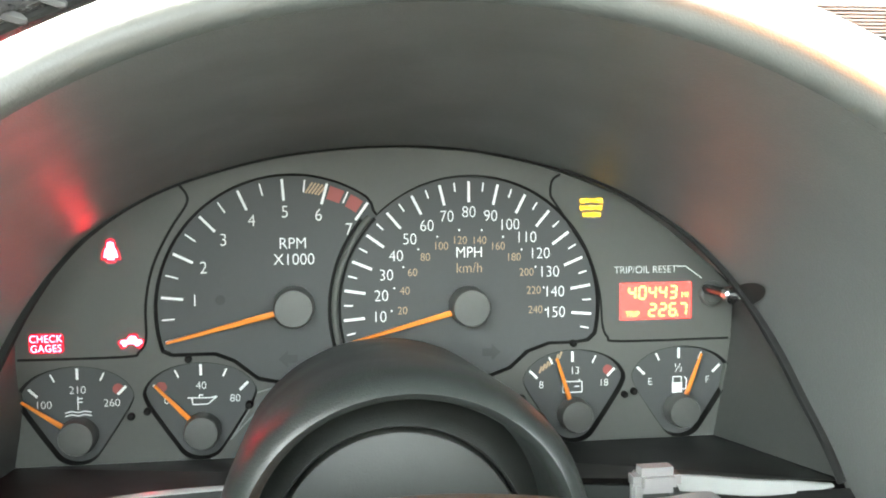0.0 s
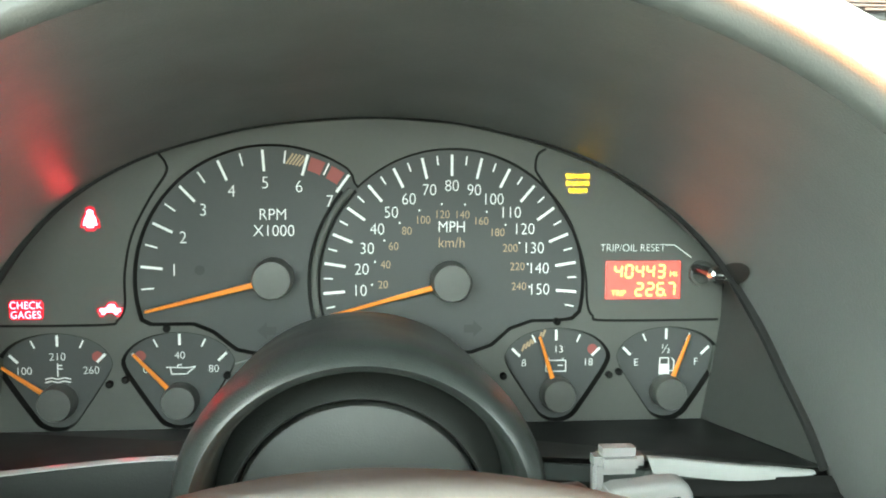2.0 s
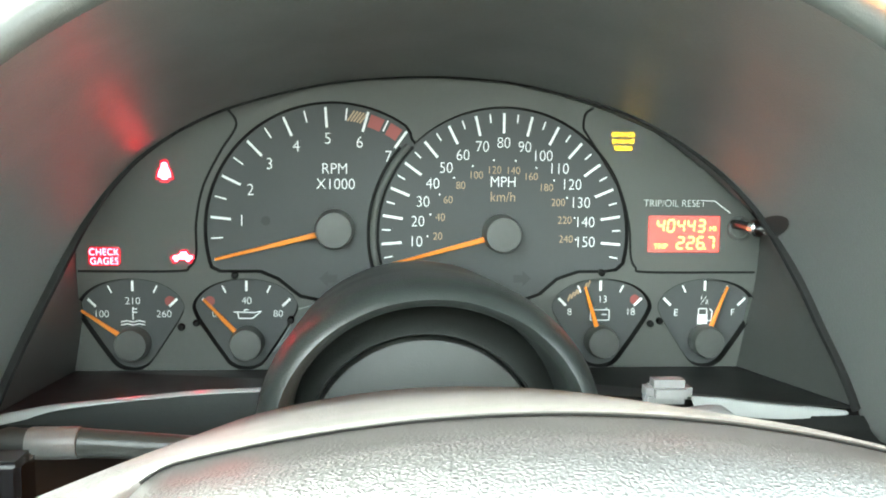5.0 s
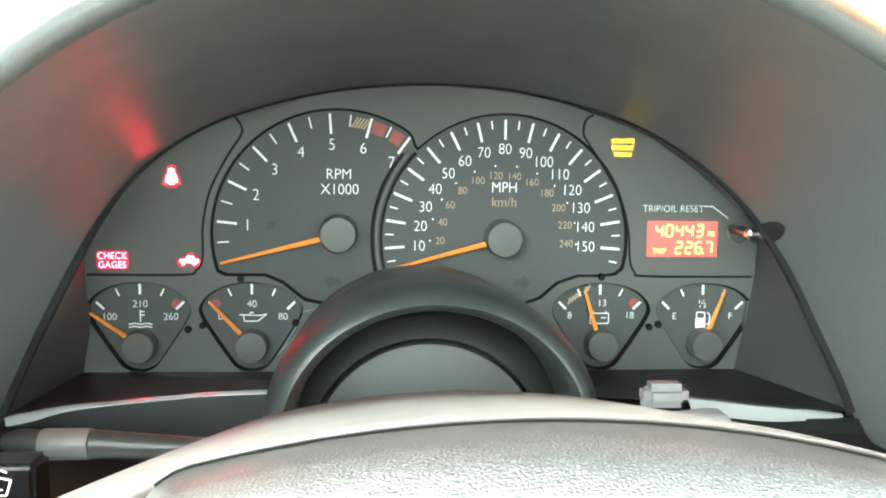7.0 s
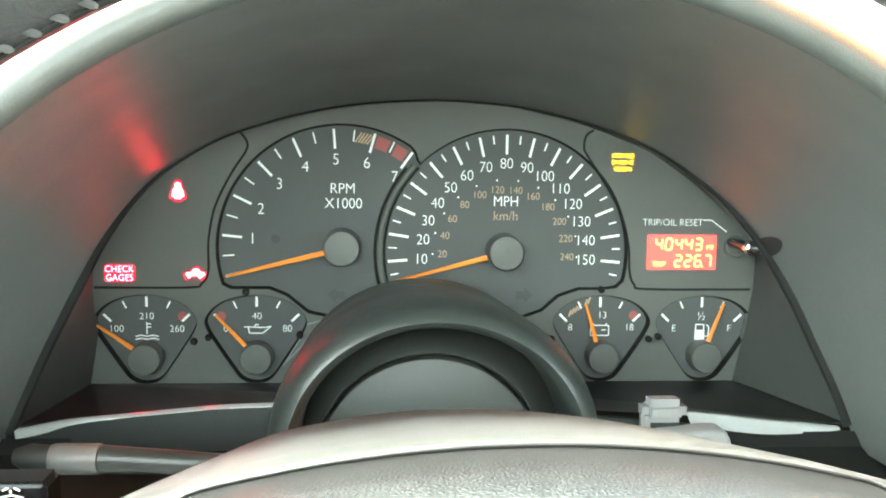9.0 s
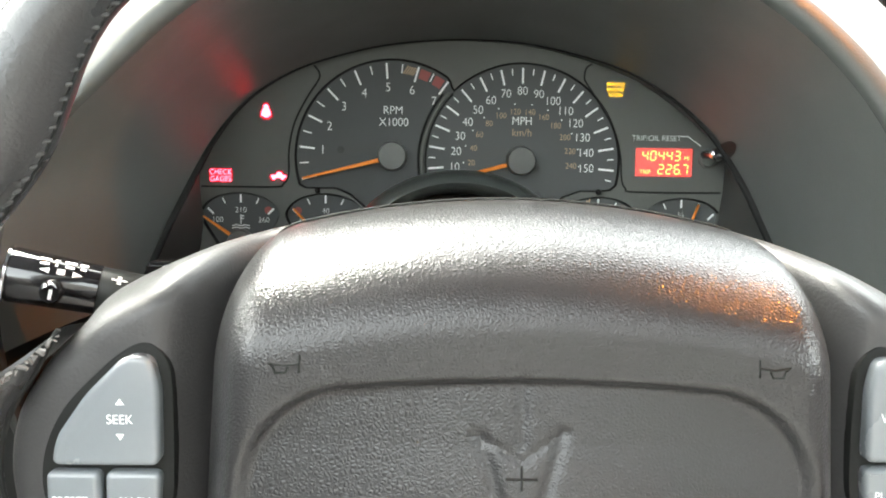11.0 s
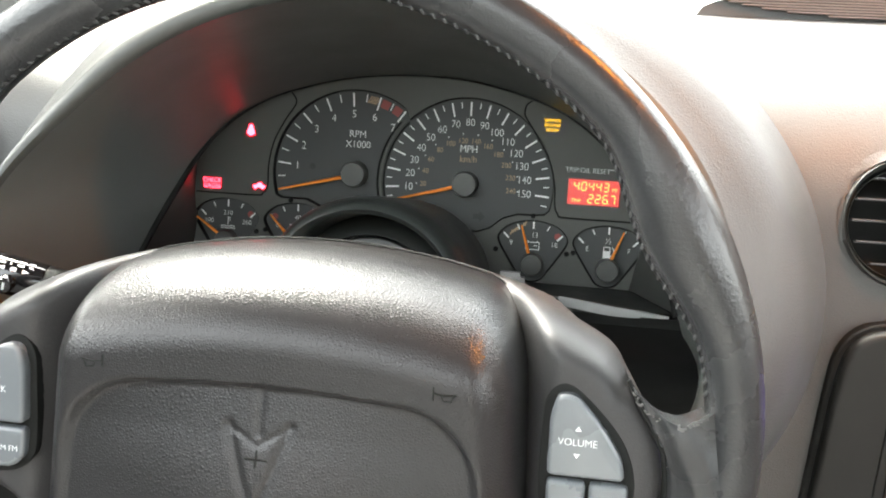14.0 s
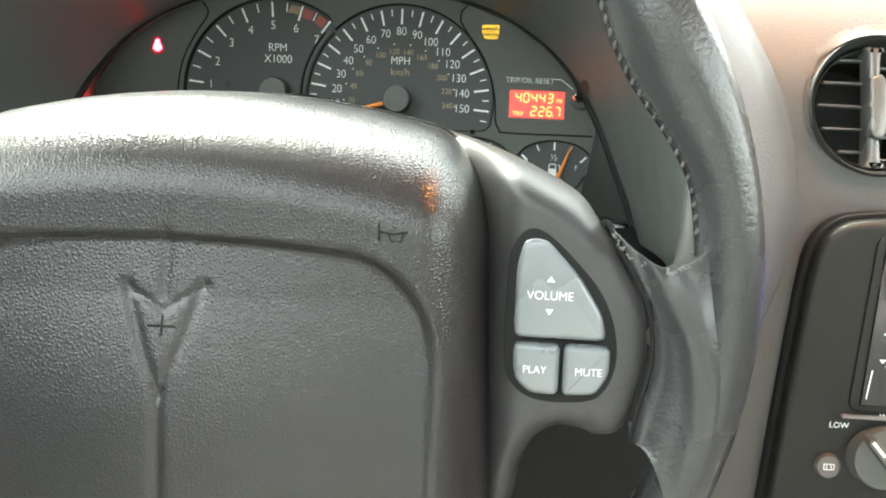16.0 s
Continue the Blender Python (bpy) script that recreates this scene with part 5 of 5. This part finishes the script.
def arm_text(body, s, a, r, size, lean=0.0):
    n = (on_arm(s, a, r) - on_arm(s, a, 0)).normalized()
    x = -axis
    z = n.cross(x) * -1
    if z.z < 0:
        z = -z
    me = letters(body, size)
    me.transform(Matrix.Translation(on_arm(s, a, r + 0.0004)) @ Matrix((x, -n, z)).transposed().to_4x4() @ pose(0, 0, 0, 0, lean, 0))
    me.materials.append(WHITE)
    part("marking", me, WHITE, arm, "white marking")


def arm_mark(s0, s1, a0, a1, r):
    bm = bmesh.new()
    q = [on_arm(s0, a0, r + 0.0003), on_arm(s1, a0, r + 0.0003), on_arm(s1, a1, r + 0.0003), on_arm(s0, a1, r + 0.0003)]
    bm.faces.new([bm.verts.new(p) for p in q])
    part("marking", bm, WHITE, arm, "white marking", smooth=False)


arm_text("OFF", 0.40, 38, 0.0082, 0.0036)
arm_text("DELAY", 0.50, 5, 0.0086, 0.0032, 70)
for k in range(5):
    arm_mark(0.33, 0.42, 22 - 10 * k, 18 - 10 * k, 0.0082)
arm_mark(0.36, 0.45, 60, 55, 0.0082)
for k, (s0, s1) in enumerate(((0.765, 0.79), (0.80, 0.835), (0.85, 0.865), (0.875, 0.91))):
    arm_mark(s0, s1, 60, 53, 0.0114)
    arm_mark(s0 + 0.004, s1 - 0.004, 48, 42, 0.0114)
for s0, s1, s2 in ((0.775, 0.805, 0.775), (0.905, 0.875, 0.905)):
    bm = bmesh.new()
    bm.faces.new([bm.verts.new(on_arm(s0, 30, 0.0117)), bm.verts.new(on_arm(s1, 36, 0.0117)), bm.verts.new(on_arm(s1, 24, 0.0117))])
    part("arrow", bm, WHITE, arm, "white marking", smooth=False)
arm_mark(0.828, 0.852, 36, 25, 0.0116)
arm_mark(0.660, 0.672, 52, 30, 0.0098)
arm_mark(0.64, 0.69, 43, 39, 0.0098)
part("knob", along(on_arm(0.855, -12, 0.009), on_arm(0.855, -12, 0.0148), [(0, 0.0050), (0.7, 0.0046), (1, 0.0036)], 20), GLOSS, stalk, "small dark control knob")
arm_mark(0.850, 0.860, -4, -20, 0.0150)
part("cuff", along(on_arm(0.55, 0, 0), on_arm(0.73, 0, 0), [(0, 0.0094), (0.05, 0.0098), (0.95, 0.0102), (1, 0.0096)], 14), DARK, arm, "ribbed black collar")
wash = part("washer_paddle", block((-0.1870, -0.2130, -0.0660), (-0.1665, -0.1990, -0.0455), 0.0016), GLOSS, stalk, "black washer paddle with white lettering")
write("lettering", "PUSH", -0.1772, -0.2135, -0.0588, 0.0032, WHITE, wash)
bm = bmesh.new()
ICON = [(-0.0036, 0.0020), (0.0, 0.0028), (0.0036, 0.0020), (0.0022, -0.0026), (-0.0022, -0.0026), (-0.0036, 0.0020)]
for p, q in zip(ICON, ICON[1:]):
    strip((-0.1765 + p[0], -0.0518 + p[1]), (-0.1765 + q[0], -0.0518 + q[1]), 0.0006, -0.2135, bm)
for p, q in (((-0.0022, 0.0), (0.0012, -0.0010)), ((-0.0026, 0.0042), (-0.0008, 0.0050)), ((0.0026, 0.0042), (0.0008, 0.0050)), ((-0.0002, 0.0034), (-0.0002, 0.0044))):
    strip((-0.1765 + p[0], -0.0518 + p[1]), (-0.1765 + q[0], -0.0518 + q[1]), 0.0006, -0.2135, bm)
part("symbol", bm, WHITE, wash, smooth=False)

lever = thing("tilt_lever", (-0.10, -0.15, -0.064), "short grey tilt lever on the steering column", "lever")
part("cone", along((-0.095, -0.152, -0.0635), (-0.1690, -0.1495, -0.0600), [(0, 0.0030), (0.5, 0.0042), (1, 0.0052)], 24), SHROUD, lever)
part("grip_ring", along((-0.1690, -0.1495, -0.0600), (-0.1870, -0.1475, -0.0605), [(0, 0.0054), (0.04, 0.0057), (0.96, 0.0057), (1, 0.0054)], 24), SWITCH, lever, "pale grey ring")
part("tip", along((-0.1870, -0.1475, -0.0605), (-0.2010, -0.1460, -0.0600), [(0, 0.0050), (0.6, 0.0052), (1, 0.0030)], 24), DARK, lever, "dark tip")

key = thing("ignition_key", (0.040, -0.14, -0.06), "grey plastic key head and loop on the steering column", "key")
part("head", block((0.0375, -0.1380, -0.0525), (0.0555, -0.1260, -0.0430), 0.0030), GREY, key, "grey rounded key head")
part("neck", block((0.0370, -0.1360, -0.0680), (0.0410, -0.1310, -0.0480), 0.0012), GREY, key)
bm = slab([tuple(p) for p in spline([(0.041, -0.0660), (0.041, -0.0560), (0.052, -0.0542), (0.063, -0.0530), (0.0695, -0.0545), (0.0720, -0.0640), (0.066, -0.0700), (0.050, -0.0700)], 3)], -0.134, -0.1440, 0.0022, 3)
loop_part = part("loop", bm, GREY, key, "grey loop with a hole")
part("hole", slab([(0.0610, -0.0585), (0.0660, -0.0580), (0.0665, -0.0640), (0.0615, -0.0640)], -0.143, -0.1446, 0.0003, 1), GROOVE, loop_part, smooth=False)
part("barrel", along((-0.020, -0.136, -0.0715), (0.036, -0.136, -0.0665), [(0, 0.012), (0.95, 0.012), (1, 0.010)], 24), SHROUD, key, "dark lock barrel")

# ---- centre stack ----
def stack_y(z):
    return -0.131 - 0.15 * (z + 0.11)


def tilt(bm):
    for v in bm.verts:
        v.co.y += stack_y(v.co.z) - stack_y(-0.11)
    return bm


STACK = material("console_plastic", (0.013, 0.0138, 0.0134), 0.48, grain=0.25, grain_size=0.0008, specular=0.3)
stack = thing("centre_console_bezel", (0.36, -0.12, -0.30), "dark grey centre console bezel round the radio", "console bezel")
face = spline([(0.2375, -0.215), (0.2400, -0.150), (0.2435, -0.095), (0.2470, -0.075), (0.2560, -0.0635), (0.2700, -0.0590), (0.300, -0.0575), (0.40, -0.0560), (0.470, -0.0560), (0.492, -0.070), (0.495, -0.15), (0.495, -0.30), (0.48, -0.34), (0.36, -0.345), (0.25, -0.34), (0.236, -0.30)], 4)
face = [tuple(p) for p in face]
part("gap", tilt(slab(offset(face, -0.0035), -0.100, -0.1262, 0.001, 1)), GROOVE, stack, "dark gap round the bezel")
part("plate", tilt(slab(face, -0.110, -0.1345, 0.005, 4)), STACK, stack)
part("frame", tilt(slab([tuple(p) for p in fillet([(0.2735, -0.1645), (0.2745, -0.120), (0.2755, -0.070), (0.280, -0.0655), (0.36, -0.0640), (0.46, -0.0640), (0.463, -0.070), (0.463, -0.16), (0.46, -0.1665), (0.36, -0.1680), (0.279, -0.1680)], 0.004)], -0.128, -0.1362, 0.0014, 2)), STACK, stack, "raised frame round the radio")
part("ledge", tilt(block((0.2700, -0.1385, -0.1712), (0.4650, -0.1290, -0.1694), 0.0007)), GREY, stack, "pale lower edge of the frame")
radio = thing("car_radio", (0.365, -0.135, -0.165), "glossy black touchscreen radio with lit white keys", "car radio")
part("front", tilt(slab([(0.2790, -0.1630), (0.2800, -0.0685), (0.4590, -0.0680), (0.4580, -0.1630)], -0.120, -0.1378, 0.0008, 2)), GLOSS, radio, "glossy black front")
SCREEN = glow("screen_violet", (0.30, 0.20, 0.85), 0.055)
SCREEN_DIM = glow("screen_dark", (0.10, 0.09, 0.22), 0.03)
LIT = glow("lit_key", (0.85, 0.92, 1.0), 0.08)
SMALL_RED = glow("lit_red", (1.0, 0.05, 0.08), 0.12)
screen = part("screen", tilt(polygon([(0.3040, -0.0790), (0.4500, -0.0780), (0.4500, -0.1560), (0.3025, -0.1560)], -0.1382)), SCREEN_DIM, radio, "touchscreen showing a violet picture", smooth=False)
part("picture", tilt(polygon([(0.3048, -0.0850), (0.3200, -0.0850), (0.3190, -0.1380), (0.3040, -0.1380)], -0.1386)), SCREEN, screen, smooth=False)
part("picture", tilt(polygon([(0.3225, -0.0850), (0.4400, -0.0850), (0.4400, -0.1380), (0.3215, -0.1380)], -0.1386)), SCREEN, screen, smooth=False)
for k, h in enumerate((0.004, 0.007, 0.005, 0.0075)):
    part("bar", tilt(strip((0.3085 + 0.0022 * k, -0.1500), (0.3085 + 0.0022 * k, -0.1500 + h), 0.0014, -0.1388)), LIT, screen, smooth=False)
for body, x, z in (("HOME", 0.2945, -0.0852), ("MENU", 0.2900, -0.0950), ("TEL", 0.2885, -0.1110)):
    write("key_label", body, x, stack_y(z) - 0.0075, z, 0.0026, LIT, radio, wide=0.95)
for z, s in ((-0.1205, 1), (-0.1365, -1)):
    part("arrow_key", tilt(polygon([(0.2852, z - s * 0.001), (0.2892, z - s * 0.001), (0.2872, z + s * 0.0014)], -0.1383)), LIT, radio, smooth=False)
for p, q in (((0.2940, -0.0935), (0.2965, -0.0935)), ((0.2965, -0.0935), (0.2945, -0.1140)), ((0.2940, -0.1180), (0.2920, -0.1395)), ((0.2920, -0.1395), (0.2890, -0.1395)), ((0.2825, -0.1420), (0.2815, -0.1590))):
    part("key_edge", tilt(strip(p, q, 0.0007, -0.1383)), LIT, radio, smooth=False)
part("eject_key", tilt(polygon([(0.2915, -0.0728), (0.2955, -0.0728), (0.2935, -0.0755)], -0.1383)), SMALL_RED, radio, smooth=False)
part("eject_key", tilt(polygon([(0.2990, -0.0730), (0.3030, -0.0730), (0.3030, -0.0752), (0.2990, -0.0752)], -0.1383)), SMALL_RED, radio, smooth=False)
part("key_line", tilt(strip((0.2860, -0.0790), (0.2960, -0.0788), 0.0005, -0.1383)), AMBER_ON, radio, smooth=False)

knob = thing("fan_knob", (0.2950, -0.122, -0.193), "grey round fan speed knob with a white pointer", "knob", "climate controls")
ky = stack_y(-0.193) - 0.003
part("dial", turned([(0.0185, ky + 0.002), (0.0180, ky - 0.008), (0.0168, ky - 0.0105), (0.0005, ky - 0.0115)], 0.2950, -0.1930, 48, cap_last=True), HUB, knob)
grip_a = radians(-42)
gx, gz = math.sin(grip_a), math.cos(grip_a)
g = [(0.2950 + s * gx + w * gz, -0.1930 + s * gz - w * gx) for s, w in ((-0.0165, -0.0035), (0.0165, -0.0028), (0.0180, 0), (0.0165, 0.0028), (-0.0165, 0.0035))]
grip_part = part("grip", slab(g, ky - 0.006, ky - 0.0185, 0.0014, 3), HUB, knob, "raised finger grip")
part("pointer_line", strip((0.2950 + 0.006 * gx, -0.1930 + 0.006 * gz), (0.2950 + 0.0165 * gx, -0.1930 + 0.0165 * gz), 0.0018, ky - 0.0189), WHITE, grip_part, smooth=False)
write("lettering", "LOW", 0.2705, stack_y(-0.176) - 0.0042, -0.1762, 0.0032, WHITE, stack)
for k, a in enumerate((-5, 18, 40)):
    for j in range(k + 2):
        s, c = math.sin(radians(a)), math.cos(radians(a))
        mx, mz = 0.2950 + 0.0235 * s, -0.1930 + 0.0235 * c
        o = (j - (k + 1) / 2) * 0.0018
        z = mz - o * s
        part("fan_mark", strip((mx + o * c - 0.0022 * s, z - 0.0022 * c), (mx + o * c + 0.0022 * s, z + 0.0022 * c), 0.0008, stack_y(z) - 0.0042), WHITE, stack, smooth=False)
defog = thing("defogger_button", (0.2670, -0.122, -0.201), "small round grey rear defogger button", "button", "climate controls")
dy = stack_y(-0.201) - 0.003
cap_button = part("cap", turned([(0.0074, dy), (0.0072, dy - 0.003), (0.0062, dy - 0.0042), (0.0003, dy - 0.0044)], 0.2670, -0.2010, 32, cap_last=True), SWITCH, defog)
part("well", turned([(0.0112, dy + 0.004), (0.0104, dy + 0.0012), (0.0080, dy + 0.0008), (0.0076, dy + 0.004)], 0.2670, -0.2010, 32), GROOVE, defog, "dark ring round the button")
bm = bmesh.new()
for p, q in (((-0.0028, -0.0016), (0.0028, -0.0016)), ((0.0028, -0.0016), (0.0028, 0.0016)), ((0.0028, 0.0016), (-0.0028, 0.0016)), ((-0.0028, 0.0016), (-0.0028, -0.0016)), ((-0.0012, -0.0010), (-0.0012, 0.0010)), ((0.0012, -0.0010), (0.0012, 0.0010))):
    strip((0.2670 + p[0], -0.2010 + p[1]), (0.2670 + q[0], -0.2010 + q[1]), 0.0005, dy - 0.0048, bm)
part("symbol", bm, WHITE, cap_button, smooth=False)

# ---- the car's shell: plain walls, roof and windows, mostly unseen and cut to steer light ----
# Pale, so unseen floor and rear wall bounce light up to the hood lining.
CABIN = material("pale_bounce_trim", (0.28, 0.275, 0.27), 0.8, grain=0.2, grain_size=0.003)
# Dark blue so the airbag pad mirrors a dark band from above.
HEADLINER = material("headliner_cloth", (0.050, 0.056, 0.066), 0.9, grain=0.3, grain_size=0.003)
CARPET = material("carpet", (0.025, 0.025, 0.026), 0.95, grain=0.6, grain_size=0.004)


def wall(name, pts, thick, mat, label):
    """A plate of the shell through the points, thick to the outside."""
    bm = bmesh.new()
    vs = [bm.verts.new(p) for p in pts]
    f = bm.faces.new(vs)
    bm.normal_update()
    n = f.normal.copy()
    low = [bm.verts.new(Vector(p) + n * thick) for p in pts]
    bm.faces.new(low[::-1])
    k = len(pts)
    for i in range(k):
        bm.faces.new((vs[i], vs[(i + 1) % k], low[(i + 1) % k], low[i]))
    me = mesh_of(name, bm, mat, smooth=False)
    ob = new(name, me)
    ob.matrix_world = CAR.copy()
    return tagged(ob, label, "wall", kind="structure")


XL, XR = -0.56, 1.06
wall("wall_left", [(XL, -1.6, -0.6), (XL, 0.9, -0.6), (XL, 0.9, 0.26), (XL, 0.6, 0.22), (XL, 0.30, 0.42), (XL, 0.02, 0.50), (XL, -0.06, 0.48), (XL, -0.11, 0.09), (XL, -1.6, 0.09)], 0.04, CARPET, "dark driver's door and pillar of the cabin")
wall("wall_right", [(XR, -1.6, 0.02), (XR, -0.12, 0.02), (XR, -0.06, 0.48), (XR, 0.30, 0.42), (XR, 0.6, 0.24), (XR, 0.9, 0.24), (XR, 0.9, -0.6), (XR, -1.6, -0.6)], 0.04, CARPET, "dark passenger door panel")
# Unseen rear wall, higher to the right to keep light off pad and panel.
wall("wall_rear", [(XL, -1.6, -0.6), (XL, -1.6, 0.0), (-0.30, -1.6, 0.08), (-0.02, -1.6, 0.30), (0.50, -1.6, 0.40), (XR, -1.6, 0.44), (XR, -1.6, -0.6)], 0.04, CABIN, "unseen plain rear wall, raised towards the right to block light")
wall("wall_front", [(XL, 0.9, 0.26), (XL, 0.9, -0.6), (XR, 0.9, -0.6), (XR, 0.9, 0.26)], 0.04, CARPET, "dark bulkhead")
wall("floor", [(XL, -1.6, -0.6), (XR, -1.6, -0.6), (XR, 0.9, -0.6), (XL, 0.9, -0.6)], 0.03, CABIN, "unseen grey floor, kept pale to bounce light")
# Unseen roof; its slanted rear edge lets light in left and blocks it right.
wall("ceiling", [(XL, -0.74, 0.488), (XL, -0.66, 0.49), (XL, -0.17, 0.455), (XR, -0.17, 0.455), (XR, -0.66, 0.49), (XR, -1.60, 0.44)], 0.03, HEADLINER, "unseen dark headliner, cut and coloured to shape light and reflections")
ground = new("ground", mesh_of("ground", polygon([(-60, -60), (60, -60), (60, 60), (-60, 60)], 0.0), material("concrete", (0.32, 0.31, 0.29), 0.9, grain=0.3, grain_size=0.02), smooth=False))
ground.matrix_world = pose(0, 0, 0, -90, 0, 0)
tagged(ground, "pale concrete ground under the car", "ground", kind="structure")

# ---- unseen amber lamp, added for the orange glint on the airbag pad ----
glint_lamp = thing("glint_lamp", (0.38, -0.37, 0.43), "small warm glowing lamp, added under the headliner for the orange glint on the pad", "lamp")
part("housing", slab([(0.325, 0.428), (0.435, 0.428), (0.428, 0.472), (0.332, 0.472)], -0.305, -0.445, 0.004, 2), GREY, glint_lamp)
part("lens", slab([(0.360, 0.422), (0.400, 0.422), (0.400, 0.430), (0.360, 0.430)], -0.358, -0.388, 0.001, 1), glow("glint_lamp_glow", (1.0, 0.28, 0.02), 45.0), glint_lamp, "glowing amber lens")

# ---- perforated speaker cover ----
speaker = thing("door_speaker", (-0.365, -0.138, -0.245), "dark perforated round speaker cover below the switch panel", "speaker cover")
part("cover", turned([(0.058, -0.136), (0.058, -0.146), (0.055, -0.150), (0.001, -0.152)], -0.365, -0.245, 48, cap_last=True), SHROUD, speaker)
hole = mesh_of("hole", block((-0.0021, -0.0006, -0.0017), (0.0021, 0.0006, 0.0017), 0.0002), GROOVE, smooth=False)
for i in range(-8, 9):
    for k in range(-8, 9):
        x, z = 0.0064 * i + (0.0032 if k % 2 else 0.0), 0.0056 * k
        if math.hypot(x, z) < 0.050:
            ob = new("hole", hole)
            ob.parent = speaker
            ob.matrix_basis = Matrix.Translation((x, -0.0138, z))
